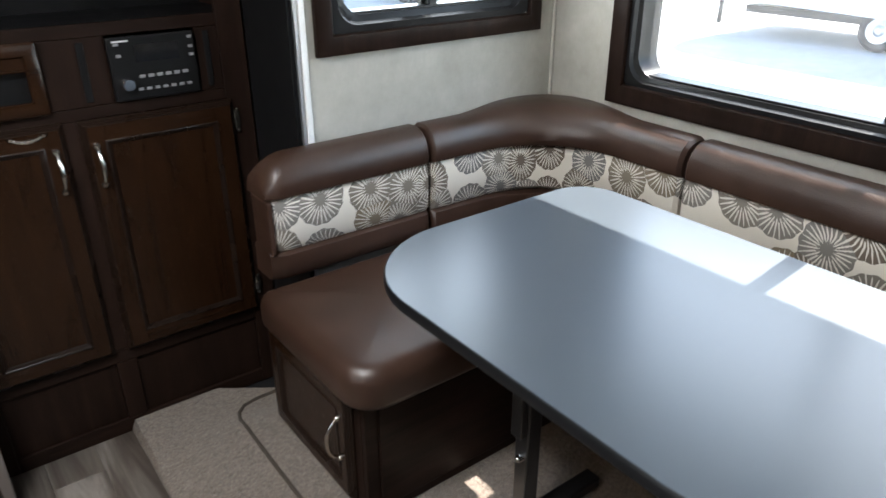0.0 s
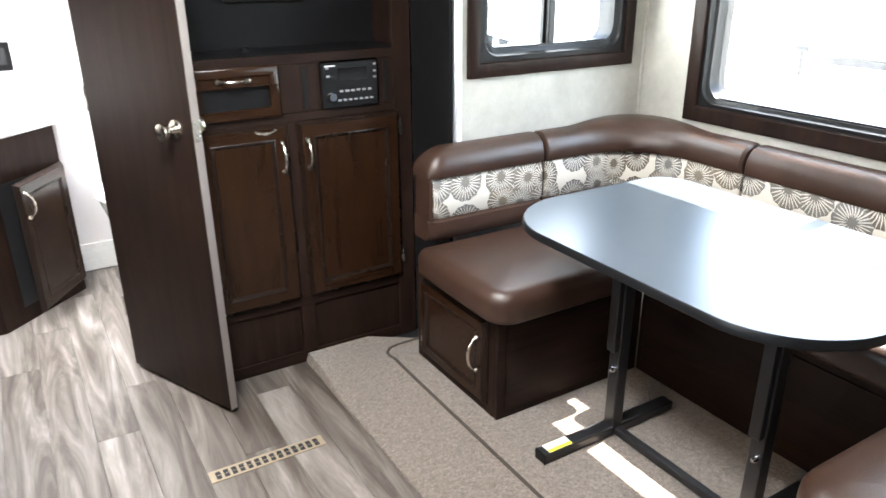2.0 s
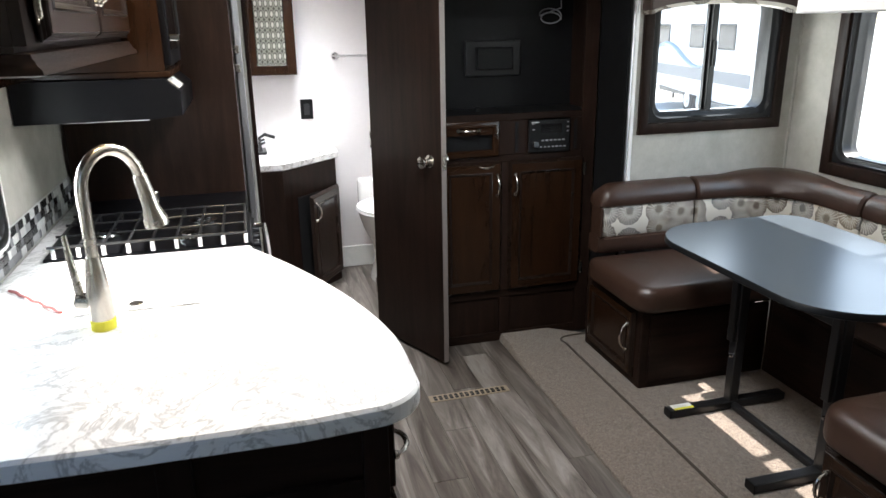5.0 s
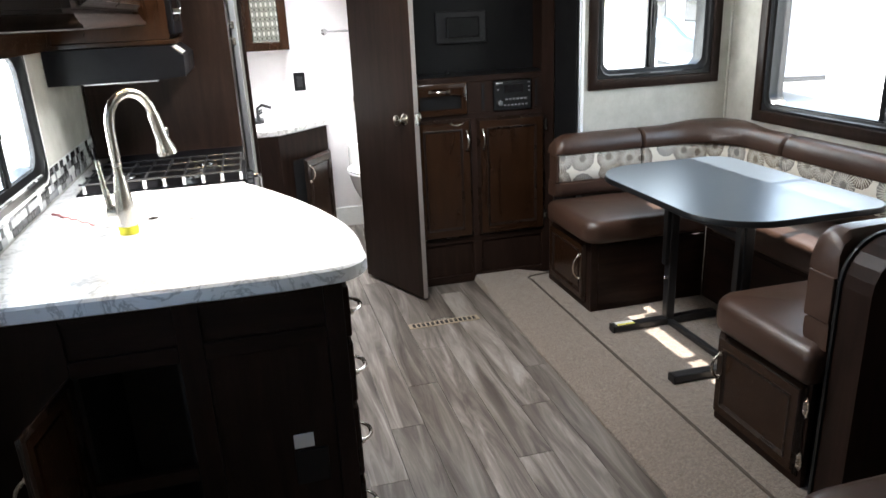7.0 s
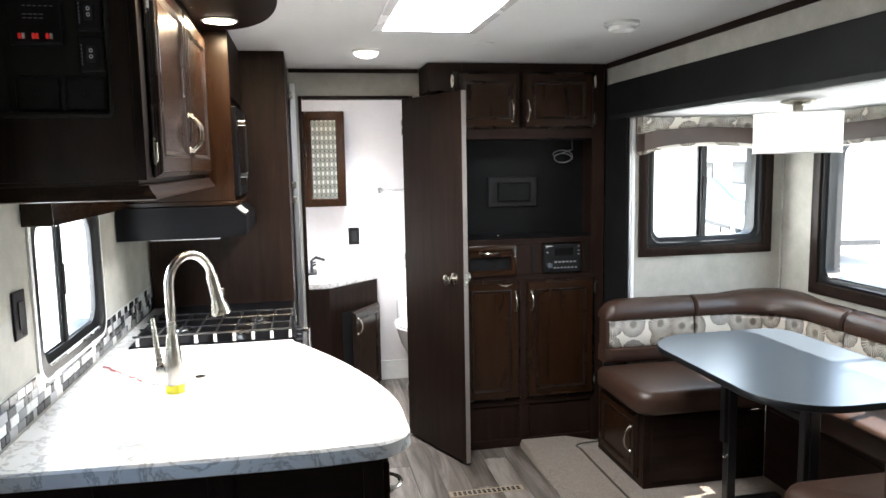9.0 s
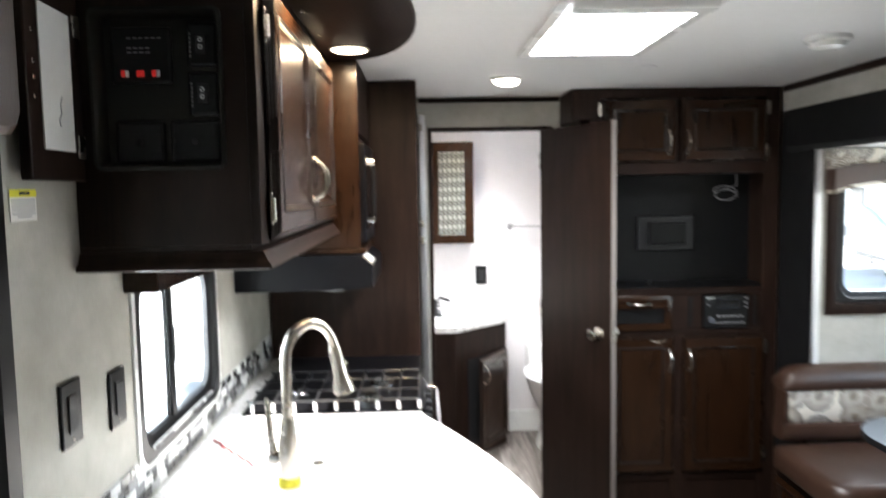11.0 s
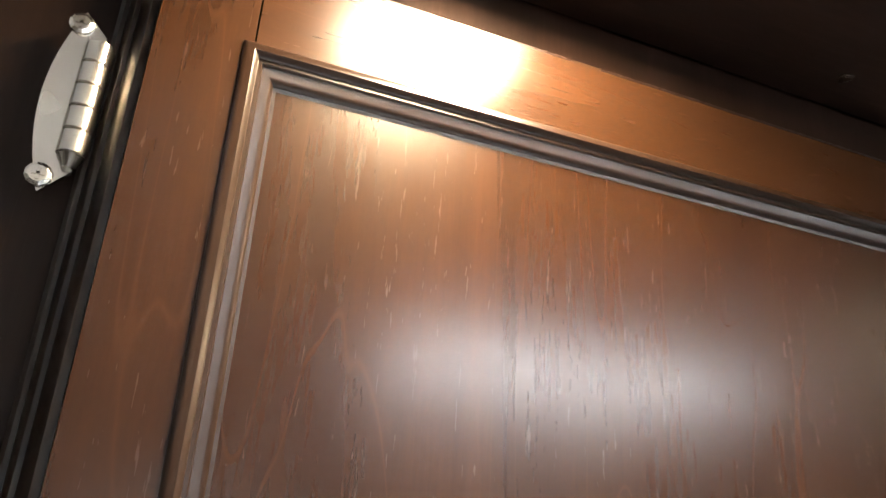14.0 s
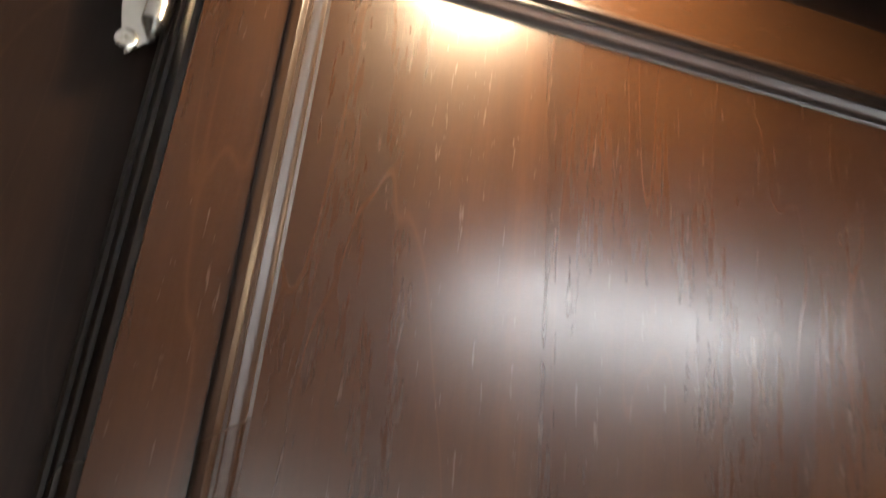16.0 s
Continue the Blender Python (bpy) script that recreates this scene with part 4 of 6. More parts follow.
part("arm", box(0.32, 0.50, 2.205, 2.237, 1.32, 1.425, 0.006), BLACK, tvb)
loop_pts = [(0.70 + 0.055 * math.cos(a * 0.42), 2.235 - 0.01 * math.sin(a * 0.2), 1.545 + 0.030 * math.sin(a * 0.42) + 0.0012 * a) for a in range(24)]
solo("cable", tube(loop_pts + [(0.757, 2.24, 1.60), (0.758, 2.25, 1.652)], 0.0035, 6), GREY_INK, (0.70, 2.24, 1.52), "grey coiled cable hanging in the nook", "cable", smooth=True)
solo("tv_connector", disc((0.30, 2.15, NZ0), (0, 0, 1), ((0.016, 0.0), (0.016, 0.012), (0.008, 0.02)), 12), BLACK, (0.30, 2.15, NZ0), "small black connector on the nook shelf", "connector")

# ---------- bathroom door, open ----------
H0, H1 = Vector((-0.180, 2.312, 0)), Vector((0.038, 1.815, 0))
dv = (H1 - H0).normalized()
dn = Vector((dv.y, -dv.x, 0))
dw = (H1 - H0).length
bdoor = thing("bathroom_door", H0, "dark woodgrain bathroom door standing open", "door")
DM = side(H0 + Vector((0, 0, 0.015)), dv, dn)
part("leaf", moved(box(0.0, dw, 0.0, 1.868, -0.014, 0.014, 0.002), DM), LAMINATE, bdoor)
part("edge_strip", moved(box(dw + 0.0005, dw + 0.003, 0.0, 1.868, -0.013, 0.013), DM), EDGE_GREY, bdoor, "pale grey-brown edge band")
for s in (-1, 1):
    rose = part("rosette", moved(disc((dw - 0.075, 0.945, 0.014 * s), (0, 0, s), ((0.030, 0), (0.029, 0.005), (0.014, 0.009), (0.010, 0.022)), 20), DM), NICKEL, bdoor, "nickel rosette", True)
    part("knob", moved(disc((dw - 0.075, 0.945, 0.014 * s), (0, 0, s), ((0.010, 0.02), (0.013, 0.028), (0.022, 0.040), (0.026, 0.050), (0.025, 0.055), (0.012, 0.057)), 20), DM), NICKEL, rose, "round satin nickel door knob", True)
part("latch_plate", moved(box(dw + 0.003, dw + 0.0045, 0.915, 0.975, -0.011, 0.011), DM), NICKEL, bdoor)
for z in (0.2, 0.95, 1.68):
    part("hinge", moved(disc((-0.004, z, 0.010), (0, 1, 0), ((0.006, 0), (0.006, 0.08)), 10), DM), NICKEL, bdoor, "", True)

# ---------- galley: base, counter ----------
CT = 0.925


def counter_outline(inset, z):
    """Counter with a straight end and a long curved front that draws back to the stove."""
    x0, y0 = LEFT + 0.012, -0.082 + inset
    pts = [(x0, y0 + 0.012), (-1.0, y0 - 0.004), (-0.72, y0 - 0.010)]
    cx, cy, r = -0.608, 0.02, 0.100
    for k in range(1, 9):
        a = radians(-90 + 78 * k / 8)
        pts.append((cx + (r - inset) * math.cos(a), cy + (r - inset) * math.sin(a) - 0.004))
    for k in range(1, 13):
        s = k / 12
        y = 0.06 + s * 0.86
        pts.append((-0.508 - inset - 0.274 * max(0, (s - 0.12) / 0.88) ** 1.55, y))
    pts += [(-0.785 - inset, 0.945 - 0.0), (x0, 0.945)]
    return [(x, y, z) for x, y in pts]


top = thing("countertop", (-1.0, 0.4, CT - 0.04), "white marble-look laminate countertop with rounded peninsula end", "countertop")
part("slab", loft([counter_outline(0.006, CT - 0.040), counter_outline(0.0, CT - 0.036), counter_outline(0.0, CT - 0.006), counter_outline(0.006, CT)]), MARBLE, top)
part("back_strip", box(LEFT + 0.012, -1.345, 0.946, 1.688, CT - 0.04, CT - 0.001), MARBLE, top)
BX0, BX1, BY = LEFT + 0.010, -0.580, -0.058
base = thing("galley_base_cabinet", (-1.0, 0.4, 0), "dark wood kitchen base cabinet with open storage door", "cabinet")


def bface(name, x0, x1, z0, z1, mat=LAMINATE, y=BY, d=0.018):
    return part(name, box(x0, x1, y, y + d, z0, z1, 0.0015), mat, base)


bface("face_stile", BX0, -1.190, 0.0, CT - 0.041)
bface("face_stile", -0.960, -0.905, 0.0, CT - 0.041)
bface("face_stile", -0.625, BX1, 0.0, CT - 0.041)
for x0, x1 in ((-1.1895, -0.9605), (-0.9045, -0.6255)):
    bface("face_rail", x0, x1, 0.735, 0.775, LAMINATE_X)
    bface("face_rail", x0, x1, 0.0, 0.08, LAMINATE_X)
    bface("face_rail", x0, x1, 0.865, CT - 0.041, LAMINATE_X)
    part("drawer_panel", box(x0, x1, BY + 0.010, BY + 0.016, 0.7755, 0.8645), LAMINATE_X, base)
bface("face_rail", -1.1895, -0.9605, 0.42, 0.455, LAMINATE_X)
part("end_panel", box(-0.904, -0.626, BY + 0.009, BY + 0.015, 0.081, 0.734), LAMINATE, base)
part("inner_box", walled("y", BY + 0.019, 0.40, -1.195, -0.955, 0.06, 0.75, ((-1.180, -0.970, 0.08, 0.735),)), BLACK_MATT, base, "dark inside of the cupboard")
part("inner_back", box(-1.195, -0.955, BY + 0.42, BY + 0.425, 0.06, 0.75), BLACK_MATT, base)
part("side_panel", loft([[(BX1, BY + 0.0185, z), (BX1 - 0.016, BY + 0.0185, z), (BX1 - 0.016, 0.32, z), (-0.70, 0.60, z), (-0.80, 0.80, z), (-0.81, 0.945, z), (-0.79, 0.945, z), (-0.785, 0.80, z), (-0.685, 0.60, z), (BX1, 0.32, z)] for z in (0.0, CT - 0.041)]), LAMINATE, base)
for z0, z1 in ((0.10, 0.30), (0.32, 0.52), (0.54, 0.70), (0.72, 0.85)):
    d = part("drawer_front", box(BX1 + 0.0005, BX1 + 0.018, -0.02, 0.30, z0, z1, 0.004), CHERRY, base)
    arch_handle(d, side((BX1 + 0.018, 0.03, (z0 + z1) / 2), *XP), 0.09, 0.026, False)
part("vent_plate", box(-0.735, -0.652, BY + 0.003, BY + 0.0085, 0.352, 0.448, 0.002), BLACK, base, "black low-voltage panel")
solo("paper_tag", box(-0.733, -0.684, BY + 0.0055, BY + 0.0085, 0.455, 0.493), PAPER, (-0.71, BY + 0.007, 0.455), "small white paper tag stuck on the cabinet end", "tag")
OM = side((-1.188, BY - 0.006, 0.43), (-0.16, -0.987, 0), (-0.987, 0.16, 0))
panel_door(base, OM, 0.24, 0.315, CHERRY_RAIL, (0.215, 0.16, True), None, 0.048, 0.10, "open_door")

# faucet
fau = thing("kitchen_faucet", (-1.095, 0.415, CT), "brushed nickel gooseneck pull-down kitchen faucet", "faucet")
FX, FY = -1.098, 0.415
part("base_ring", disc((FX, FY, CT), (0, 0, 1), ((0.0235, 0), (0.0235, 0.006), (0.022, 0.012)), 24), NICKEL, fau, "", True)
part("body", disc((FX, FY, CT + 0.01), (0, 0, 1), ((0.022, 0), (0.026, 0.03), (0.025, 0.07), (0.019, 0.12), (0.015, 0.15)), 24), NICKEL, fau, "", True)
gd = Vector((0.80, 0.60, 0)).normalized()
neck = [Vector((FX, FY, CT + 0.15)), Vector((FX, FY, CT + 0.25))]
for k in range(11):
    a = math.pi - math.pi * k / 10 * 0.93
    neck.append(Vector((FX, FY, CT + 0.293)) + gd * (0.064 + 0.064 * math.cos(a)) + Vector((0, 0, 0.080 * math.sin(a))))
part("gooseneck", tube(neck, 0.0125, 14), NICKEL, fau, "", True)
e0, e1 = neck[-1], neck[-1] + (neck[-1] - neck[-2]).normalized() * 0.035
ed = (gd * 0.22 + Vector((0, 0, -1))).normalized()
spray = part("spray_head", tube([e0, e0 + ed * 0.03, e0 + ed * 0.075, e0 + ed * 0.105, e0 + ed * 0.118], [0.0150, 0.0165, 0.0175, 0.026, 0.027], 16), NICKEL, fau, "flared pull-down spray head", True)
part("button", moved(box(-0.008, 0.008, -0.012, 0.012, 0, 0.008, 0.003), look(e0 + ed * 0.055 + gd * 0.016, e0 + ed * 0.055 - gd)), CHROME, spray)
lever = part("valve", tube([(FX, FY, CT + 0.06), (FX - 0.045, FY + 0.01, CT + 0.065)], [0.017, 0.018], 14), NICKEL, fau, "", True)
part("lever", tube([(FX - 0.036, FY + 0.008, CT + 0.06), (FX - 0.044, FY + 0.012, CT + 0.13), (FX - 0.050, FY + 0.014, CT + 0.205)], [0.010, 0.008, 0.0055], 10), NICKEL, lever, "", True)
bm = disc((FX, FY, CT + 0.001), (0, 0, 1), ((0.0245, 0), (0.0250, 0.002), (0.0262, 0.020), (0.0255, 0.022)), 24)
solo("yellow_tag", bm, YELLOW, (FX, FY, CT), "yellow paper band wrapped round the faucet foot", "sticker")
cord = [(-1.36 + 0.012 * k, 0.72 - 0.015 * k, CT + 0.004 + 0.002 * (k % 3)) for k in range(14)]
solo("red_cord", tube(cord, 0.004, 6), RED, (-1.30, 0.63, CT), "short red cord lying on the counter", "cord", smooth=True)
sink = thing("sink_cover", (-0.98, 0.62, CT), "flush marble-look sink cover in the counter", "sink cover")
part("board", box(-1.20, -0.90, 0.50, 0.86, CT + 0.0005, CT + 0.0035, 0.0015), MARBLE, sink)
part("finger_pull", disc((-1.05, 0.54, CT + 0.0036), (0, 0, 1), ((0.016, 0), (0.014, 0.001), (0.010, 0.0004)), 18), NICKEL, sink)

# stove
stv = thing("stove", (-1.05, 1.32, 0), "black gas stove with wire grates and front knobs", "stove")
part("body", box(-1.340, -0.790, 0.950, 1.685, 0.0, CT - 0.012, 0.004), BLACK_STEEL, stv)
part("cooktop", box(-1.340, -0.780, 0.948, 1.320, CT - 0.011, CT + 0.008, 0.006), BLACK_STEEL, stv)
part("rear_deck", box(-1.340, -0.790, 1.321, 1.685, CT - 0.011, CT + 0.004, 0.004), BLACK_STEEL, stv)
bm = bmesh.new()
for k in range(9):
    x = -1.31 + 0.064 * k
    tube([(x, 0.955, CT + 0.012), (x, 0.957, CT + 0.038), (x, 1.310, CT + 0.038), (x, 1.312, CT + 0.012)], 0.0042, 6, bm)
part("grate", bm, BLACK_PAINT, stv, "black wire grate", True)
bm = bmesh.new()
for y in (0.957, 1.07, 1.20, 1.310):
    tube([(-1.325, y, CT + 0.038), (-0.795, y, CT + 0.038)], 0.0042, 6, bm)
part("grate", bm, BLACK_PAINT, stv, "black wire grate", True)
for k in range(9):
    part("grate_foot", box(-1.316 + 0.064 * k, -1.304 + 0.064 * k, 0.951, 0.957, CT + 0.004, CT + 0.036, 0.001), CHROME, stv, "bright grate end")
for x, y in ((-1.20, 1.14), (-0.96, 1.05), (-0.93, 1.24)):
    part("burner", disc((x, y, CT + 0.008), (0, 0, 1), ((0.045, 0), (0.045, 0.008), (0.030, 0.012), (0.030, 0.02), (0.02, 0.022)), 20), CHROME, stv, "bright burner cap", True)
for k in range(4):
    part("knob", disc((-0.785, 1.00 + 0.085 * k, CT - 0.045), (1, 0, 0), ((0.022, 0), (0.021, 0.02), (0.017, 0.028)), 16), BLACK_STEEL, stv, "", True)
oven = part("oven_door", box(-0.789, -0.772, 0.965, 1.670, 0.18, CT - 0.10, 0.004), BLACK_STEEL, stv)
part("door_handle", tube([(-0.772, 1.00, 0.80), (-0.735, 1.01, 0.80), (-0.735, 1.63, 0.80), (-0.772, 1.64, 0.80)], 0.009, 8), CHROME, oven, "", True)

# tall end panel / refrigerator cabinet
tall = thing("tall_cabinet", (-1.1, 1.98, 0), "tall dark woodgrain cabinet beside the stove", "cabinet")
part("end_panel", box(LEFT + 0.012, -0.793, 1.690, 1.712, 0.0, CEIL - 0.003, 0.002), LAMINATE, tall)
part("face_panel", box(-0.815, -0.793, 1.7125, BATH_Y - 0.046, 0.0, CEIL - 0.003, 0.002), LAMINATE, tall)

# upper cabinets
UX = -1.076
upp = thing("upper_cabinet", (-1.25, 0.65, 1.47), "dark wood upper kitchen cabinet with two cherry doors", "cabinet")
part("end_panel", walled("y", 0.122, 0.016, LEFT + 0.002, UX - 0.0185, 1.5085, CEIL - 0.003, ((-1.366, -1.140, 1.654, 1.934),)), LAMINATE, upp)
part("bottom_board", box(LEFT + 0.002, UX - 0.0185, 0.122, 1.195, 1.492, 1.508), LAMINATE_Y, upp)
part("back_board", box(LEFT + 0.002, LEFT + 0.006, 0.1385, 1.195, 1.5085, CEIL - 0.003), LAMINATE, upp)
part("face_frame", walled("x", UX, -0.018, 0.122, 1.195, 1.5085, CEIL - 0.003, ((0.20, 0.60, 1.54, 1.96), (0.67, 1.08, 1.54, 1.96))), LAMINATE, upp)
crown = [[(LEFT + 0.002, 0.122 - o, z), (UX + o, 0.122 - o, z), (UX + o, 1.195, z), (LEFT + 0.002, 1.195, z)] for o, z in ((0.0, 1.499), (0.004, 1.497), (0.006, 1.490), (0.010, 1.486), (0.012, 1.480), (0.020, 1.474), (0.022, 1.466), (0.010, 1.463))]
part("bottom_moulding", loft(crown), LAMINATE_Y, upp, "stepped lower moulding", True)
UM = lambda y, z: side((UX + 0.005, y, z), *XP)
panel_door(upp, UM(0.179, 1.513), 0.456, 0.485, CHERRY_RAIL, (0.428, 0.123, True), ((0.0, 0.060, False), (0.0, 0.404, False)), 0.046, rail_w=0.053)
panel_door(upp, UM(0.640, 1.513), 0.460, 0.482, CHERRY_RAIL, (0.024, 0.123, True), ((0.46, 0.060, True), (0.46, 0.412, True)), 0.046, rail_w=0.053)
mic = thing("microwave_cabinet", (-1.2, 1.44, 1.40), "dark wood cabinet housing the microwave over the stove", "cabinet")
part("side_panel", box(LEFT + 0.002, -0.985, 1.197, 1.213, 1.412, CEIL - 0.003, 0.001), CHERRY, mic)
part("side_panel", box(LEFT + 0.002, -0.985, 1.672, 1.688, 1.412, CEIL - 0.003, 0.001), LAMINATE, mic)
part("bottom_board", box(LEFT + 0.002, -0.970, 1.197, 1.688, 1.392, 1.4115, 0.004), CHERRY_RAIL, mic)
part("top_face", box(-1.003, -0.985, 1.2135, 1.6715, 1.800, CEIL - 0.003), LAMINATE_Y, mic)
part("shelf", box(LEFT + 0.006, -1.004, 1.2135, 1.6715, 1.782, 1.798), LAMINATE_Y, mic)
mw = thing("microwave", (-1.15, 1.44, 1.412), "black built-in microwave with bright handle", "microwave")
part("body", box(-1.380, -0.992, 1.225, 1.662, 1.412, 1.775, 0.004), BLACK, mw)
mdoor = part("door", box(-0.991, -0.968, 1.232, 1.560, 1.425, 1.765, 0.005), BLACK_STEEL, mw)
part("door_glass", box(-0.968, -0.9665, 1.265, 1.53, 1.470, 1.720), MIRROR_DARK, mdoor)
part("handle", tube([(-0.968, 1.246, 1.50), (-0.940, 1.246, 1.515), (-0.940, 1.246, 1.69), (-0.968, 1.246, 1.705)], 0.006, 8), BLACK, mdoor, "black bar handle", True)
for z0, z1 in ((1.496, 1.516), (1.690, 1.710)):
    part("handle_bracket", box(-0.967, -0.936, 1.239, 1.253, z0, z1, 0.003), CHROME, mdoor, "bright handle bracket")
part("control_panel", box(-0.991, -0.970, 1.565, 1.660, 1.425, 1.765, 0.004), BLACK, mw)
hood = thing("range_hood", (-1.15, 1.40, 1.28), "black range hood with a bright filter edge", "range hood")
hp = [(LEFT + 0.004, 1.391), (-0.990, 1.391), (-0.945, 1.352), (-0.948, 1.283), (-1.04, 1.274), (LEFT + 0.004, 1.272)]
part("body", loft([[(x, y, z) for x, z in hp] for y in (1.172, 1.176, 1.684, 1.688)]), BLACK_STEEL, hood)
# White strip that gives the hood its bright upper edge.
part("light_lens", loft([[(-0.982, y, 1.3852), (-0.952, y, 1.3592), (-0.949, y, 1.3622), (-0.979, y, 1.3882)] for y in (1.20, 1.36)]), WHITE_GLOSS, hood, "white strip along the sloped upper edge")
part("filter", box(-1.30, -1.05, 1.22, 1.62, 1.266, 1.2715, 0.002), ALU, hood)

# soffit board with puck lights
sof = thing("light_soffit", (-0.95, 0.6, 2.029), "dark wood half-oval board under the ceiling with puck lights", "soffit")


def soffit_loop(o, z):
    pts = [(UX + 0.002, 0.10), (UX + 0.002, 1.190)]
    for k in range(25):
        a = math.pi * k / 24
        s = max(0.0, math.sin(a)) ** 0.75
        pts.append((UX + 0.003 + (0.288 - o) * s, 0.645 + (0.545 - o) * math.cos(a)))
    return [(x, y, z) for x, y in pts]


part("board", loft([soffit_loop(0.004, 2.029), soffit_loop(0.0, 2.031), soffit_loop(0.0, 2.037), soffit_loop(0.002, CEIL - 0.001)]), LAMINATE_Y, sof)
for y in (0.525, 0.80, 0.19):
    part("screw", disc((-1.050, y, 2.029), (0, 0, -1), ((0.004, 0), (0.004, 0.0008), (0.002, 0.0014)), 10), NICKEL, sof)
for px, py in PUCKS:
    pk = thing("puck_light", (px, py, 2.029), "lit round puck light under the wood soffit", "light", "puck lights")
    part("rim", disc((px, py, 2.029), (0, 0, -1), ((0.062, 0), (0.062, 0.002), (0.058, 0.003), (0.052, 0.003)), 32), WHITE_GLOSS, pk, "", True)
    part("diffuser", disc((px, py, 2.0262), (0, 0, -1), ((0.052, 0), (0.050, 0.002), (0.03, 0.0035), (0.01, 0.004)), 32), PUCK, pk, "glowing diffuser", True)
cl = thing("ceiling_light", (-0.435, 1.66, CEIL), "lit round dome light on the ceiling", "light")
part("rim", disc((-0.435, 1.66, CEIL), (0, 0, -1), ((0.060, 0), (0.060, 0.008), (0.055, 0.012)), 32), WHITE_GLOSS, cl, "", True)
part("dome", disc((-0.435, 1.66, CEIL - 0.012), (0, 0, -1), ((0.055, 0), (0.046, 0.012), (0.026, 0.020), (0.008, 0.023)), 32), DOME, cl, "glowing dome", True)
smk = thing("smoke_alarm", (0.45, 0.95, CEIL), "white round smoke alarm on the ceiling", "smoke alarm")
part("base", disc((0.45, 0.95, CEIL), (0, 0, -1), ((0.065, 0), (0.065, 0.012), (0.058, 0.016)), 28), WHITE_GLOSS, smk, "", True)
part("cover", disc((0.45, 0.95, CEIL - 0.016), (0, 0, -1), ((0.050, 0), (0.048, 0.014), (0.030, 0.020)), 28), WHITE_GLOSS, smk, "", True)
for x, y in ((0.20, 0.45), (0.55, 1.55), (0.05, 1.45)):
    v = thing("ceiling_speaker", (x, y, CEIL), "small flush white ceiling fitting", "speaker", "ceiling fittings")
    part("plate", disc((x, y, CEIL), (0, 0, -1), ((0.045, 0), (0.045, 0.003), (0.03, 0.005)), 24), WHITE_CEIL, v, "", True)

# control panel in the upper cabinet end
ctl = thing("control_panel", (-1.25, 0.118, 1.65), "recessed black control panel with rocker switches in the cabinet end", "control panel")
CM = side((-1.372, 0.1218, 1.648), *YN)
part("bezel", moved(loft([rr(0, 0.238, 0, 0.292, 0.015, 4, 0.0), rr(0, 0.238, 0, 0.292, 0.015, 4, 0.004), rr(0.006, 0.232, 0.006, 0.286, 0.012, 4, 0.005), rr(0.010, 0.228, 0.010, 0.282, 0.010, 4, 0.001), rr(0.016, 0.222, 0.016, 0.276, 0.010, 4, -0.030), rr(0.008, 0.230, 0.008, 0.284, 0.010, 4, -0.030), rr(0.008, 0.230, 0.008, 0.284, 0.010, 4, 0.0)], False, False, None, True), CM), PANEL_OLIVE, ctl, "", True)
CM = CM @ Matrix.Translation((0, 0, -0.030))
part("plate", moved(box(0.012, 0.226, 0.012, 0.280, -0.002, 0.0008), CM), PANEL_OLIVE, ctl)
mon = part("monitor_panel", moved(box(0.030, 0.140, 0.158, 0.262, 0.0008, 0.010, 0.006), CM), BLACK, ctl, "black tank monitor with lit red switches")
for k in range(3):
    part("rocker", moved(box(0.048 + 0.028 * k, 0.0555 + 0.028 * k, 0.171, 0.183, 0.010, 0.0135, 0.0015), CM), RED_LED, mon, "small lit red rocker switch")
    part("rocker_cap", moved(box(0.0556 + 0.028 * k, 0.062 + 0.028 * k, 0.171, 0.183, 0.010, 0.0125, 0.0012), CM), WHITE_INK if k != 1 else RED_LED, mon, "pale half of the rocker switch")
for y, n, w in ((0.240, 6, 0.007), (0.222, 4, 0.008), (0.214, 4, 0.008)):
    for k in range(n):
        part("print_mark", moved(box(0.060 + 0.011 * k, 0.060 + w + 0.011 * k, y, y + 0.0022, 0.010, 0.0104), CM), GREY_INK, mon)
for y in (0.190, 0.100):
    sw = part("switch_plate", moved(box(0.168, 0.222, y, y + 0.080, 0.0008, 0.007, 0.006), CM), BLACK, ctl)
    part("rocker", moved(box(0.182, 0.204, y + 0.022, y + 0.058, 0.007, 0.011, 0.003), CM), BLACK_MATT, sw)
    for dy in (0.030, 0.043):
        part("print_mark", moved(loft([rr(0.189, 0.197, y + dy, y + dy + 0.009, 0.004, 4, 0.0111), rr(0.189, 0.197, y + dy, y + dy + 0.009, 0.004, 4, 0.0114), rr(0.191, 0.195, y + dy + 0.002, y + dy + 0.007, 0.002, 4, 0.0114), rr(0.191, 0.195, y + dy + 0.002, y + dy + 0.007, 0.002, 4, 0.0111)], False, False, None, True), CM), WHITE_INK, sw)
    for k in range(6):
        part("print_mark", moved(box(0.172, 0.1745, y + 0.016 + 0.008 * k, y + 0.021 + 0.008 * k, 0.0071, 0.0074), CM), GREY_INK, sw)
for x in (0.032, 0.132):
    sw = part("switch_plate", moved(box(x, x + 0.090, 0.014, 0.092, 0.0008, 0.012, 0.008), CM), BLACK, ctl)
    part("knob", moved(disc((x + 0.045, 0.052, 0.012), (0, 0, 1), ((0.005, 0), (0.005, 0.005), (0.003, 0.007)), 12), CM), BLACK_MATT, sw)
SW = side((-1.388, 0.116, 1.630), (0.05, -0.9987, 0), (0.9987, 0.05, 0))
cdoor = thing("control_panel_door", (-1.385, 0.02, 1.63), "open dark cabinet door with white back and arched handle", "cabinet door")
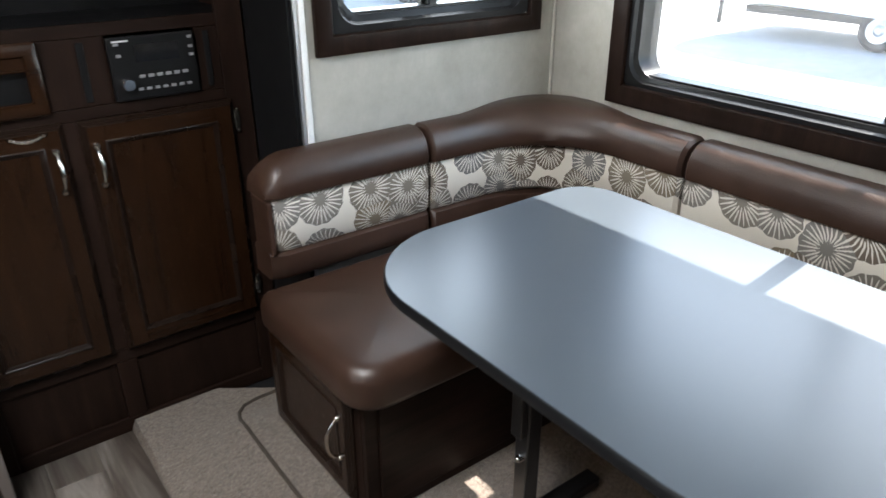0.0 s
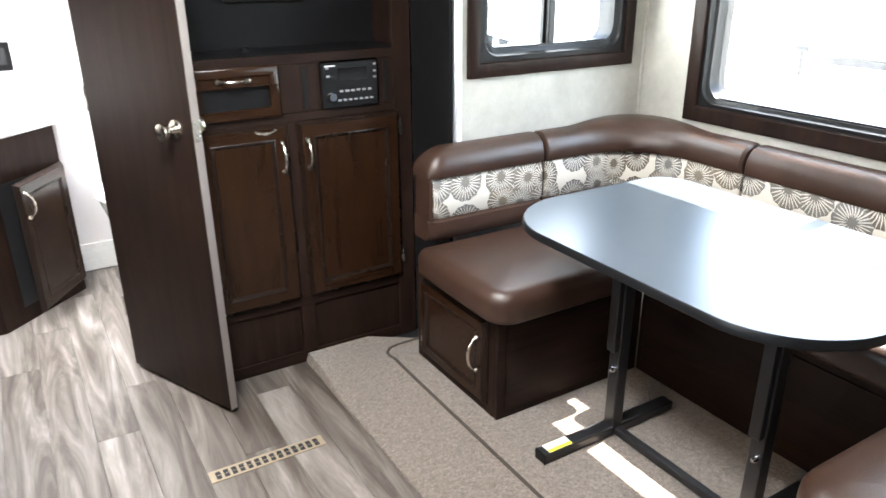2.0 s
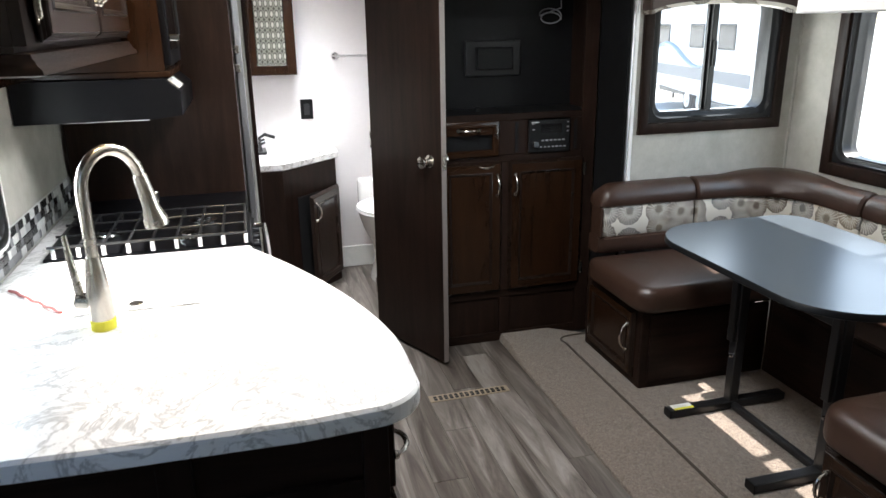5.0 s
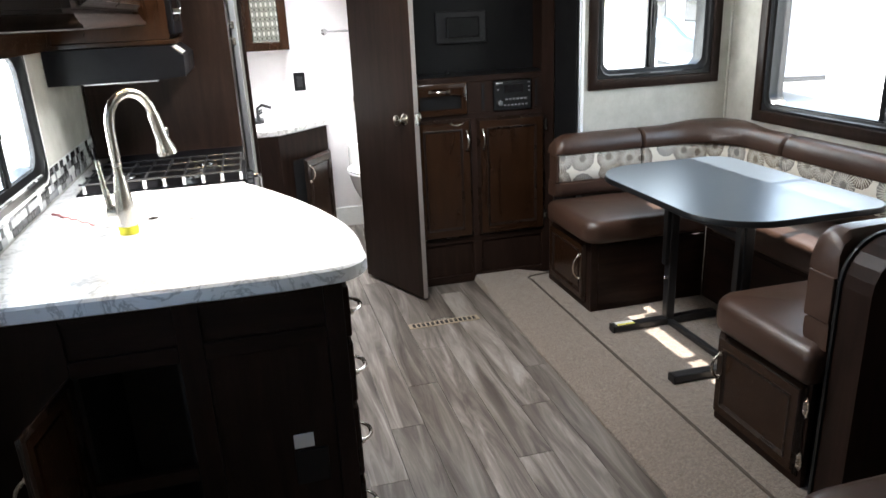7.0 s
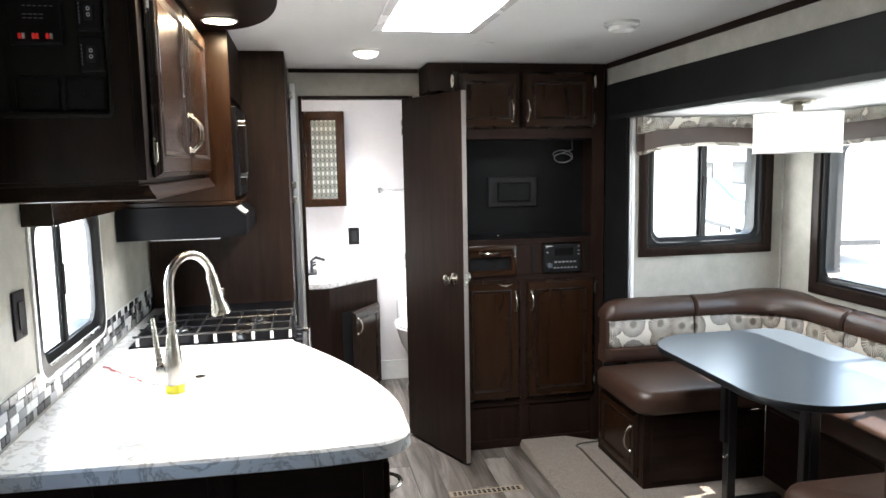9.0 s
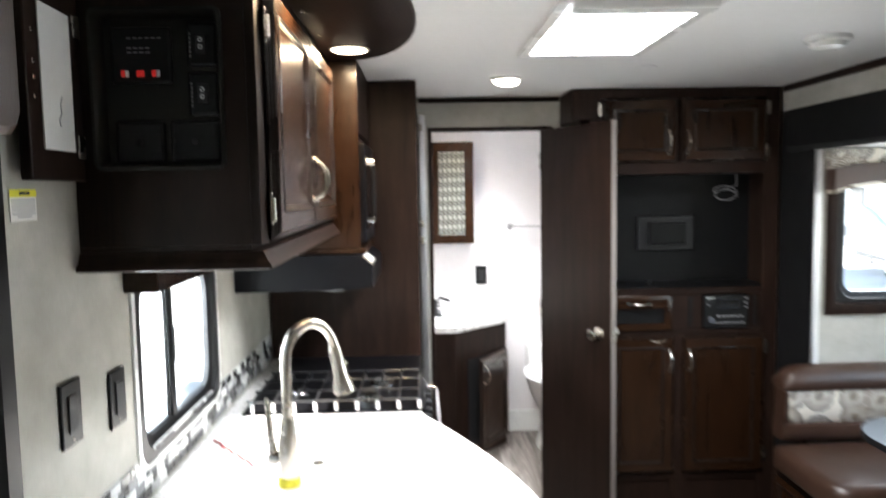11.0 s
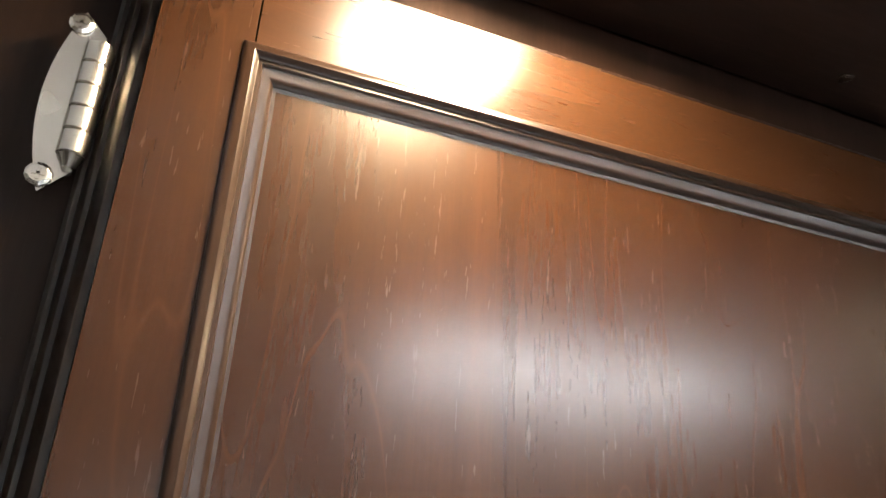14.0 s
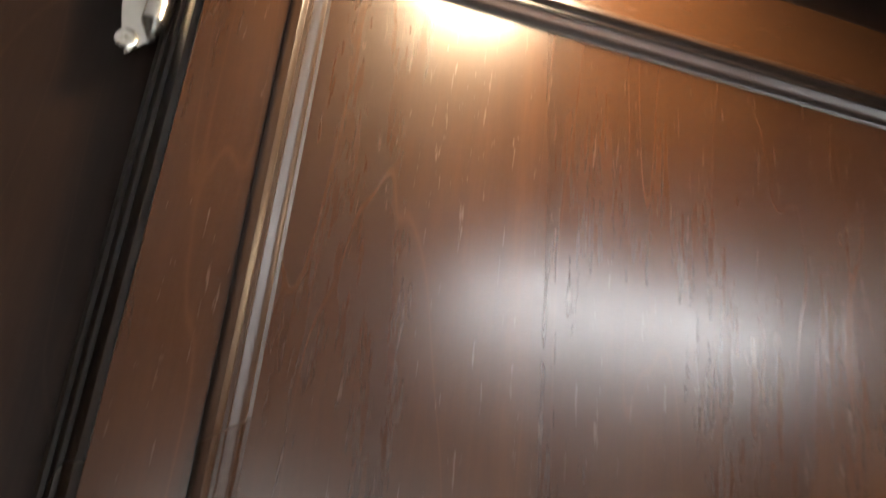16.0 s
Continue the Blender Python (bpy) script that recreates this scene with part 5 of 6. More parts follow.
part("leaf", moved(box(0.0, 0.200, 0.0, 0.336, -0.016, 0.002, 0.003), SW), LAMINATE, cdoor)
part("back_board", moved(box(0.045, 0.156, 0.050, 0.282, 0.002, 0.0045), SW), PAPER, cdoor, "white board on the door's back")
part("scribble", moved(tube([(0.088, 0.14, 0.005), (0.095, 0.125, 0.005), (0.092, 0.112, 0.005), (0.102, 0.10, 0.005), (0.098, 0.09, 0.005)], 0.0008, 4), SW), GREY_INK, cdoor)
for y in (0.06, 0.27):
    part("hinge", moved(box(0.004, 0.030, y - 0.02, y + 0.02, 0.002, 0.006, 0.002), SW), NICKEL, cdoor)
for y in (0.130, 0.160, 0.185, 0.232):
    part("screw", moved(disc((0.176, y, 0.002), (0, 0, 1), ((0.004, 0), (0.003, 0.0015)), 10), SW), NICKEL, cdoor)
arch_handle(cdoor, SW @ pose(0.178, 0.17, -0.016, 0, 180, 0), 0.10, 0.026, True)

# wall fittings of the galley
for y, z in ((0.048, 1.222), (0.238, 1.195)):
    o = thing("outlet", (LEFT, y, z), "black wall outlet on the galley wall", "outlet", "galley outlets")
    M = side((LEFT + 0.001, y - 0.036, z - 0.058), *XP)
    part("plate", moved(box(0, 0.072, 0, 0.116, 0, 0.006, 0.003), M), BLACK, o)
    part("socket", moved(box(0.020, 0.052, 0.025, 0.091, 0.006, 0.009, 0.002), M), BLACK_MATT, o)
    part("screw", moved(disc((0.036, 0.012, 0.006), (0, 0, 1), ((0.003, 0), (0.002, 0.001)), 8), M), NICKEL, o)
st = thing("caution_sticker", (LEFT, -0.058, 1.565), "white wall sticker with yellow caution band and small print", "sticker")
M = side((LEFT + 0.001, -0.093, 1.566), *XP)
part("sheet", moved(box(0, 0.075, 0, 0.050, 0, 0.0012), M), PAPER, st)
part("yellow_band", moved(box(0, 0.075, 0.038, 0.050, 0.0012, 0.002), M), YELLOW, st, "yellow heading band")
part("heading_bar", moved(box(0.025, 0.055, 0.0415, 0.0465, 0.002, 0.0024), M), DARK_INK, st)
for k in range(6):
    part("print_line", moved(box(0.004 if k < 5 else 0.020, 0.070 if k < 5 else 0.060, 0.032 - 0.0052 * k, 0.0338 - 0.0052 * k, 0.0012, 0.0018), M), GREY_INK, st)


# ---------- bathroom ----------
van = thing("bathroom_vanity", (-0.8, 3.15, 0), "corner bathroom vanity with dark wood door", "vanity")
VT = 0.815


def van_loop(o, z):
    return [(-1.39, 3.40, z), (-1.39, 2.86 - o, z), (-0.60 + o * 0.4, 2.86 - o, z), (-0.270 + o, 3.18 - o * 0.4, z), (-0.270 + o, 3.40, z)]


part("body", loft([van_loop(0.0, 0.0), van_loop(0.0, VT - 0.04)]), LAMINATE, van)
va, vb = Vector((-0.60, 2.86, 0)), Vector((-0.270, 3.18, 0))
vd = (vb - va).normalized()
vn = Vector((vd.y, -vd.x, 0))
# Black sheet on the solid body stands for shade inside the cupboard.
part("door_opening", moved(box(0.105, 0.43, 0.07, 0.60, 0.001, 0.004), side(va, vd, vn)), BLACK_MATT, van, "black sheet standing for the shade in the open cupboard")
va2, ang = va + vd * 0.452 + vn * 0.008 + Vector((0, 0, 0.06)), radians(14)
u2, w2 = vd * math.cos(ang) - vn * math.sin(ang), vn * math.cos(ang) + vd * math.sin(ang)
panel_door(van, side(va2 - u2 * 0.365, u2, w2), 0.365, 0.555, CHERRY_RAIL, (0.035, 0.46, True))
bl = thing("ceiling_light", (-0.55, 3.10, CEIL), "lit round dome light on the bathroom ceiling", "light")
part("rim", disc((-0.55, 3.10, CEIL - 0.001), (0, 0, -1), ((0.072, 0), (0.072, 0.008), (0.066, 0.012)), 32), WHITE_GLOSS, bl, "", True)
part("dome", disc((-0.55, 3.10, CEIL - 0.013), (0, 0, -1), ((0.066, 0), (0.055, 0.016), (0.030, 0.027), (0.008, 0.030)), 32), DOME, bl, "glowing dome", True)
vtop = thing("vanity_top", (-0.8, 3.15, VT - 0.04), "marble-look vanity top with white basin", "countertop")
part("slab", loft([van_loop(0.015, VT - 0.039), van_loop(0.02, VT - 0.034), van_loop(0.02, VT - 0.004), van_loop(0.016, VT)]), MARBLE, vtop)
bas = part("basin", disc((-0.50, 3.17, VT), (0, 0, 1), ((0.145, 0.0), (0.150, 0.012), (0.138, 0.016), (0.125, 0.008), (0.08, 0.004), (0.01, 0.003)), 32), PORCELAIN, vtop, "white oval basin", True)
bfa = thing("bathroom_faucet", (-0.70, 3.25, VT), "small dark metal two-handle faucet on the vanity", "faucet")
part("base_plate", box(-0.735, -0.665, 3.17, 3.33, VT, VT + 0.02, 0.006), BLACK_PAINT, bfa)
part("spout", tube([(-0.70, 3.25, VT + 0.02), (-0.70, 3.25, VT + 0.09), (-0.67, 3.25, VT + 0.11), (-0.61, 3.24, VT + 0.09)], 0.010, 10), BLACK_PAINT, bfa, "", True)
for y in (3.185, 3.315):
    part("lever", tube([(-0.70, y, VT + 0.02), (-0.70, y, VT + 0.06), (-0.67, y, VT + 0.072)], [0.013, 0.009, 0.006], 10), BLACK_PAINT, bfa, "", True)
med = thing("medicine_cabinet", (-0.57, 3.34, 1.25), "dark wood medicine cabinet with patterned glass door", "cabinet")
part("body", box(-0.728, -0.450, 3.290, 3.408, 1.262, 1.894, 0.002), LAMINATE, med)
mm = side((-0.728, 3.289, 1.262), *YN)
md = part("door", moved(ringed(0, 0.278, 0, 0.632, ((0.01, 0), (0, 0), (0, 0.016), (0.004, 0.020), (0.052, 0.020), (0.056, 0.014), (0.060, 0.004))), mm), CHERRY, med, "", True)
part("pattern_glass", moved(box(0.052, 0.226, 0.052, 0.580, 0.001, 0.008), mm), CHAIN, md, "chain-pattern glass panel")
bo = thing("outlet", (-0.40, 3.40, 1.03), "black outlet on the bathroom wall", "outlet")
part("plate", box(-0.437, -0.362, 3.398, 3.409, 0.985, 1.105, 0.003), BLACK, bo)
part("socket", box(-0.418, -0.382, 3.394, 3.398, 1.01, 1.08, 0.002), BLACK_MATT, bo)
tb = thing("towel_bar", (0.0, 3.38, 1.358), "bright metal towel bar on the bathroom wall", "towel bar")
for x in (-0.206, 0.22):
    part("post", disc((x, 3.409, 1.358), (0, -1, 0), ((0.022, 0), (0.022, 0.008), (0.010, 0.012), (0.010, 0.05)), 14), CHROME, tb, "", True)
part("bar", tube([(-0.206, 3.355, 1.358), (0.22, 3.355, 1.358)], 0.008, 10), CHROME, tb, "", True)
toi = thing("toilet", (0.03, 3.13, 0), "white plastic camper toilet", "toilet")
TX, TY = 0.045, 3.10


def egg(rx, ry, z, dy=0.0, n=28):
    return [(TX + rx * math.cos(2 * math.pi * k / n), TY + dy + ry * math.sin(2 * math.pi * k / n) * (1.0 if math.sin(2 * math.pi * k / n) < 0 else 0.85), z) for k in range(n)]


part("pedestal", loft([egg(0.135, 0.20, 0.0, 0.03), egg(0.13, 0.19, 0.04, 0.03), egg(0.105, 0.16, 0.12, 0.03), egg(0.11, 0.17, 0.22, 0.02), egg(0.17, 0.23, 0.34), egg(0.195, 0.25, 0.42), egg(0.20, 0.255, 0.445)]), PORCELAIN, toi, "", True)
part("seat", loft([egg(0.205, 0.26, 0.446), egg(0.212, 0.266, 0.456), egg(0.208, 0.262, 0.466)]), WHITE_GLOSS, toi, "", True)
part("lid", loft([egg(0.205, 0.258, 0.467), egg(0.210, 0.262, 0.476), egg(0.195, 0.245, 0.486), egg(0.05, 0.08, 0.490)]), WHITE_GLOSS, toi, "", True)
part("tank", box(TX - 0.16, TX + 0.16, 3.30, 3.40, 0.40, 0.60, 0.02, 3), PORCELAIN, toi, "", True)
struct("baseboard", box(-0.262, 0.298, 3.396, 3.409, 0.0, 0.14, 0.003), WHITE_GLOSS, "white baseboard at the bathroom back wall", "baseboard")

# ---------- carpet on the slide-out ----------
CE, CL, CZ = 0.366, 0.605, 0.072
bm = bmesh.new()
ys = [-2.30 + k * 0.05 for k in range(87)]
prof = [(CE, -0.002), (CE + 0.002, 0.012), (CE + 0.012, 0.018), (CE + 0.10, 0.034), (CL - 0.02, 0.064), (CL + 0.02, CZ), (1.0, CZ), (1.40, CZ), (SLIDE_X - 0.002, CZ)]
grid = []
for y in ys:
    yy = min(y, 1.999)
    low = min(1.0, max(0.0, (yy - 1.74) / 0.12))
    grid.append([bm.verts.new((x + (0.004 * noise.noise((0, yy * 9, 3)) if i < 3 else 0), yy if x < 0.84 else min(yy, SLIDE_Y - 0.002), z + low * (0.036 - z) * (i > 1))) for i, (x, z) in enumerate(prof)])
for a, b in zip(grid, grid[1:]):
    for i in range(len(prof) - 1):
        bm.faces.new((a[i], a[i + 1], b[i + 1], b[i]))
struct("carpet", bm, CARPET, "beige looped carpet with a bound seam on the slide-out floor", "carpet", True)
seam = [(0.80, 1.875, 0.037), (0.70, 1.875, 0.037), (0.655, 1.865, 0.037), (0.628, 1.835, 0.042), (0.614, 1.79, 0.055), (0.610, 1.72, CZ - 0.003)] + [(0.608 - 0.004 * k / 20, 1.70 - 0.1 * k, CZ - 0.003) for k in range(1, 24)]
struct("carpet_seam", tube(seam, 0.006, 6), BINDING, "brown bound seam line in the carpet", "carpet", True)
vent = thing("floor_vent", (0.02, 1.53, 0), "tan metal floor register with slotted grille", "floor vent")
part("plate", box(-0.122, 0.235, 1.488, 1.542, 0.001, 0.004, 0.0012), TAN, vent)
for r in range(2):
    for k in range(14):
        part("slot", box(-0.104 + 0.0235 * k, -0.089 + 0.0235 * k, 1.496 + 0.019 * r, 1.512 + 0.019 * r, 0.0038, 0.0046), BLACK_MATT, vent)

# ---------- dinette benches ----------
CZB = CZ + 0.001
ba = thing("dinette_bench", (1.0, 1.45, CZ), "dark wood dinette bench base with storage door", "bench", "dinette benches")
part("front_panel", box(0.702, 1.30, 1.228, 1.246, CZB, 0.425, 0.002), LAMINATE_X, ba)
part("front_panel_field", box(0.735, 1.29, 1.222, 1.2275, CZB + 0.03, 0.40, 0.002), LAMINATE_X, ba)
part("aisle_frame", walled("x", 0.702, 0.018, 1.2465, SLIDE_Y - 0.004, CZB, 0.425, ((1.29, 1.66, 0.12, 0.39),)), LAMINATE, ba)
part("inner_panel", box(0.722, 0.728, 1.2465, SLIDE_Y - 0.004, CZB, 0.42), LAMINATE, ba)
part("lid", box(0.702, 1.30, 1.2465, SLIDE_Y - 0.004, 0.412, 0.425), LAMINATE_X, ba)
panel_door(ba, side((0.701, 1.675, 0.105), *XN), 0.40, 0.30, CHERRY_RAIL, (0.362, 0.172, True), ((0.0, 0.05, False), (0.0, 0.25, False)), 0.045, 0.115)
bs = thing("dinette_bench", (1.45, 0.75, CZ), "dark wood dinette bench base along the outer wall", "bench", "dinette benches")
part("front_panel", box(1.302, 1.320, 0.262, 1.227, CZB, 0.425, 0.002), LAMINATE_Y, bs)
part("front_panel_field", box(1.296, 1.3015, 0.29, 1.20, CZB + 0.03, 0.40, 0.002), LAMINATE_Y, bs)
part("lid", box(1.3205, SLIDE_X - 0.004, 0.262, 1.227, 0.412, 0.425), LAMINATE_Y, bs)
bb = thing("dinette_bench", (1.0, 0.0, CZ), "dark wood dinette bench with storage door and tall back panel", "bench", "dinette benches")
part("front_panel", box(0.702, 1.30, 0.243, 0.261, CZB, 0.425, 0.002), LAMINATE_X, bb)
part("aisle_frame", box(0.702, 0.720, -0.158, 0.2425, CZB, 0.425, 0.002), LAMINATE, bb)
part("lid", box(0.7205, SLIDE_X - 0.004, -0.158, 0.2425, 0.412, 0.425), LAMINATE_X, bb)
panel_door(bb, side((0.701, 0.255, 0.105), *XN), 0.40, 0.30, CHERRY_RAIL, (0.030, 0.19, True), ((0.40, 0.06, True), (0.40, 0.24, True)), 0.045, 0.09)
bp = [(0.705, CZB)] + [(0.705, 0.74)] + [(0.705 + 0.13 - 0.13 * math.cos(radians(a)), 0.74 + 0.13 * math.sin(radians(a))) for a in range(15, 91, 15)] + [(SLIDE_X - 0.004, 0.87), (SLIDE_X - 0.004, CZB)]
part("back_panel", loft([[(x, y, z) for x, z in bp] for y in (-0.300, -0.205)]), LAMINATE, bb, "dark tall back panel with rounded top corner")
bp2 = [(x - 0.006 if x < 1 else x, z + 0.006 if z > 0.2 else z) for x, z in bp]
part("edge_band", loft([[(x, y, z) for x, z in bp2] for y in (-0.2045, -0.195)]), BLACK, bb, "black piping edge")

sa = solo("seat_cushion", pad(0.650, 1.262, 1.158, 1.640, 0.428, 0.535, (0.01, 0.03, 0.085, 0.02), 0.042, 0.012), LEATHER, (0.96, 1.4, 0.428), "brown vinyl dinette seat cushion with rounded corner", "cushion", "dinette cushions", True)
ss = solo("seat_cushion", pad(1.266, 1.640, 0.285, 1.154, 0.428, 0.535, (0.02, 0.02, 0.02, 0.02), 0.042, 0.010), LEATHER, (1.43, 0.7, 0.428), "brown vinyl dinette seat cushion along the window", "cushion", "dinette cushions", True)
sb = solo("seat_cushion", pad(0.652, 1.222, -0.185, 0.280, 0.428, 0.548, (0.02, 0.085, 0.03, 0.02), 0.045, 0.012), LEATHER, (0.93, 0.05, 0.428), "brown vinyl dinette seat cushion with rounded corner on the near bench", "cushion", "dinette cushions", True)

TOP_PROFILE = [(0.012, 0.0), (0.000, 0.06), (-0.004, 0.22), (-0.001, 0.50), (0.010, 0.76), (0.028, 0.92), (0.050, 1.0), (0.085, 0.98), (0.100, 0.80), (0.103, 0.0)]
MID_PROFILE = [(0.014, 0.0), (0.004, 0.12), (0.001, 0.5), (0.002, 0.88), (0.012, 1.0), (0.095, 1.0), (0.098, 0.0)]
LOW_PROFILE = [(0.020, 0.0), (0.004, 0.2), (0.0, 0.55), (0.003, 0.9), (0.014, 1.0), (0.095, 1.0), (0.098, 0.0)]


def backrest(stations, label, group="dinette back cushions", ends=0.0):
    """stations: (x, y, nx, ny, depth scale, drop of the top)."""
    x, y = stations[len(stations) // 2][:2]
    b = thing("back_cushion", (x, y, 0.538), label, "back cushion", group)
    part("lower_band", sweep(LOW_PROFILE, [(*s[:5], 0.538, 0.616) for s in stations]), LEATHER, b, "brown vinyl band", True)
    inner = [s for s in stations if not (ends and (s[0] - ends) * (1 if ends < 0.71 else -1) < 0.012)]
    part("fabric_band", sweep(MID_PROFILE, [(*s[:5], 0.6165, 0.752) for s in inner]), STARBURST, b, "pale fabric with starburst flowers", True)
    if ends:
        x0, y0, sy = ends, inner[len(inner) // 2][1], inner[len(inner) // 2][3]
        ya, yb = sorted((y0 + 0.006 * sy, y0 + 0.098 * sy))
        part("end_facing", box(x0 - 0.002, x0 + 0.0115, ya, yb, 0.6165, 0.752, 0.003), LEATHER, b, "brown vinyl end facing")
    part("top_roll", sweep(TOP_PROFILE, [(*s[:5], 0.7525, 0.850 - s[5]) for s in stations]), LEATHER, b, "padded brown vinyl top roll", True)
    return b


drop = lambda d: 0.072 * (1 - math.sqrt(max(0.0, 1 - max(0.0, 1 - d / 0.085) ** 2)))
st_a = [(0.700 + d, 1.615 - 0.0 + 0.02 * max(0, 1 - d / 0.03), 0, 1, 0.98, drop(d)) for d in (0.0, 0.004, 0.012, 0.022, 0.035, 0.05, 0.07, 0.09, 0.2, 0.33, 0.44, 0.458)] + [(1.166, 1.622, 0, 1, 0.9, 0.008)]
backrest(st_a, "brown vinyl back cushion with starburst fabric band and rounded end", ends=0.700)
st_c = [(1.176, 1.622, 0, 1, 0.9, 0.008), (1.184, 1.612, 0, 1, 1.0, 0.0), (1.30, 1.61, 0, 1, 1.0, 0.0)]
for k in range(0, 13):
    a = radians(90 - 90 * k / 12)
    nx, ny = math.cos(a), math.sin(a)
    dist = 1.0 + 1.35 * math.sin(2 * a) ** 2
    st_c.append((1.33 + 0.27 * nx, 1.34 + 0.27 * ny, nx, ny, dist, -0.012 * math.sin(2 * a)))
st_c += [(1.60, 1.25, 1, 0, 1.0, 0.0), (1.60, 1.150, 1, 0, 1.0, 0.0), (1.61, 1.140, 1, 0, 0.9, 0.008)]
backrest(st_c, "curved corner back cushion in brown vinyl with starburst band")
st_s = [(1.61, 1.130, 1, 0, 0.9, 0.008), (1.60, 1.120, 1, 0, 1.0, 0.0)] + [(1.60, 1.10 - 0.1 * k, 1, 0, 1.0, 0.0) for k in range(9)] + [(1.60, 0.275, 1, 0, 1.0, 0.0), (1.61, 0.265, 1, 0, 0.9, 0.01)]
backrest(st_s, "long brown vinyl back cushion with starburst band under the window")
st_b = [(1.68 - 0.0, -0.085, 0, -1, 1.0, 0.0)] + [(1.6 - 0.1 * k, -0.085, 0, -1, 1.0, 0.0) for k in range(9)] + [(0.74, -0.085, 0, -1, 1.0, 0.004), (0.7125, -0.088, 0, -1, 0.98, 0.02), (0.700, -0.094, 0, -1, 0.95, 0.045)]
bc = backrest(st_b, "brown vinyl back cushion against the tall bench end", ends=0.7001)
for o in list(bc.children):
    for vtx in o.data.vertices:
        if vtx.co.z > 0.2145:
            vtx.co.z += 0.035 * min(1, (vtx.co.z - 0.2145) / 0.07)

# ---------- table ----------
tab = thing("dinette_table", (1.03, 0.79, CZ), "slate-grey dinette table with rounded corners on black legs", "table")


def table_loop(o, z):
    pts = []
    for x, y, _ in rr(0.698 + o, 1.385 - o, 0.272 + o, 1.262 - o, [q - o for q in (0.10, 0.22, 0.22, 0.10)], 10):
        s = (y - 0.767) / 0.495
        bulge = 0.022 * max(0, 1 - s * s)
        pts.append((x - (bulge if x < 1.0 else -0.004 * max(0, 1 - s * s)), y, z))
    return pts


tt = part("tabletop", loft([table_loop(0.004, 0.739), table_loop(0.0, 0.742), table_loop(0.0, 0.758), table_loop(0.003, 0.762)]), BLACK, tab, "", True)
part("top_surface", loft([table_loop(0.0035, 0.7622), table_loop(0.004, 0.7630)]), TABLE_TOP, tt, "slate-grey laminate surface")
for y in (1.000, 0.520):
    leg = part("leg", box(0.955, 0.995, y - 0.02, y + 0.02, CZ + 0.03, 0.7215, 0.004), BLACK_PAINT, tab)
    part("inner_tube", box(0.936, 0.954, y - 0.016, y + 0.016, 0.36, 0.690, 0.003), BLACK_PAINT, leg)
    part("foot", box(0.700, 1.215, y - 0.022, y + 0.022, CZ + 0.002, CZ + 0.034, 0.005), BLACK_PAINT, tab)
    part("foot_cap", box(0.694, 0.6998, y - 0.023, y + 0.023, CZ + 0.001, CZ + 0.035, 0.002), BLACK, tab)
    part("top_bracket", box(0.80, 1.20, y - 0.025, y + 0.025, 0.722, 0.7385, 0.002), BLACK_PAINT, tab)
    for z in (0.30, 0.62):
        part("bolt", disc((0.955, y - 0.006, z), (-1, 0, 0), ((0.009, 0), (0.009, 0.012), (0.005, 0.018)), 10), CHROME, leg, "", True)
part("stretcher", box(0.962, 0.988, 0.541, 0.979, CZ + 0.004, CZ + 0.028, 0.004), BLACK_PAINT, tab)
part("brace", box(0.965, 0.985, 0.541, 0.979, 0.60, 0.625, 0.004), BLACK_PAINT, tab)
wl = thing("warning_sticker", (0.76, 1.0, CZ + 0.034), "white and yellow warning label on the table foot", "sticker")
part("sheet", box(0.715, 0.800, 0.981, 1.019, CZ + 0.0342, CZ + 0.0350), PAPER, wl)
part("yellow_band", box(0.715, 0.800, 0.981, 0.993, CZ + 0.0352, CZ + 0.0356), YELLOW, wl)

# ---------- pendant lamp ----------
LX, LY = 1.083, 0.80
lamp = thing("pendant_lamp", (LX, LY, 1.745), "white drum shade lamp on a nickel mount under the slide-out ceiling", "lamp")
part("canopy", disc((LX, LY, 1.744), (0, 0, -1), ((0.062, 0), (0.062, 0.008), (0.045, 0.014), (0.020, 0.018), (0.016, 0.040), (0.022, 0.046)), 28), NICKEL, lamp, "nickel ceiling canopy", True)
part("shade", disc((LX, LY, 1.694), (0, 0, -1), ((0.148, 0.0), (0.151, 0.002), (0.151, 0.143), (0.148, 0.145), (0.02, 0.144)), 40), SHADE, lamp, "white fabric drum shade", True)
for z in (1.694, 1.551):
    part("trim_ring", disc((LX, LY, z + 0.003), (0, 0, -1), ((0.1525, 0), (0.1530, 0.001), (0.1530, 0.005), (0.1525, 0.006)), 40), WHITE_GLOSS, lamp, "", True)

# ---------- sofa near the dinette ----------
sofa = thing("sofa", (0.70, -1.25, 0.0), "brown vinyl sofa with thick rounded seat cushion", "sofa")
part("frame", box(0.40, 1.30, -1.95, -0.62, 0.074, 0.34, 0.02, 3), LEATHER, sofa)
part("seat_cushion", pad(0.14, 1.05, -1.96, -0.585, 0.342, 0.50, (0.16, 0.20, 0.10, 0.06), 0.06, 0.02), LEATHER, sofa, "", True)
part("foot_rail", box(0.42, 0.90, -1.90, -0.68, 0.0, 0.0735, 0.004), BLACK_MATT, sofa)
part("backrest", pad(1.051, 1.32, -1.96, -0.60, 0.342, 0.92, (0.05, 0.05, 0.05, 0.05), 0.06, 0.01), LEATHER, sofa, "", True)

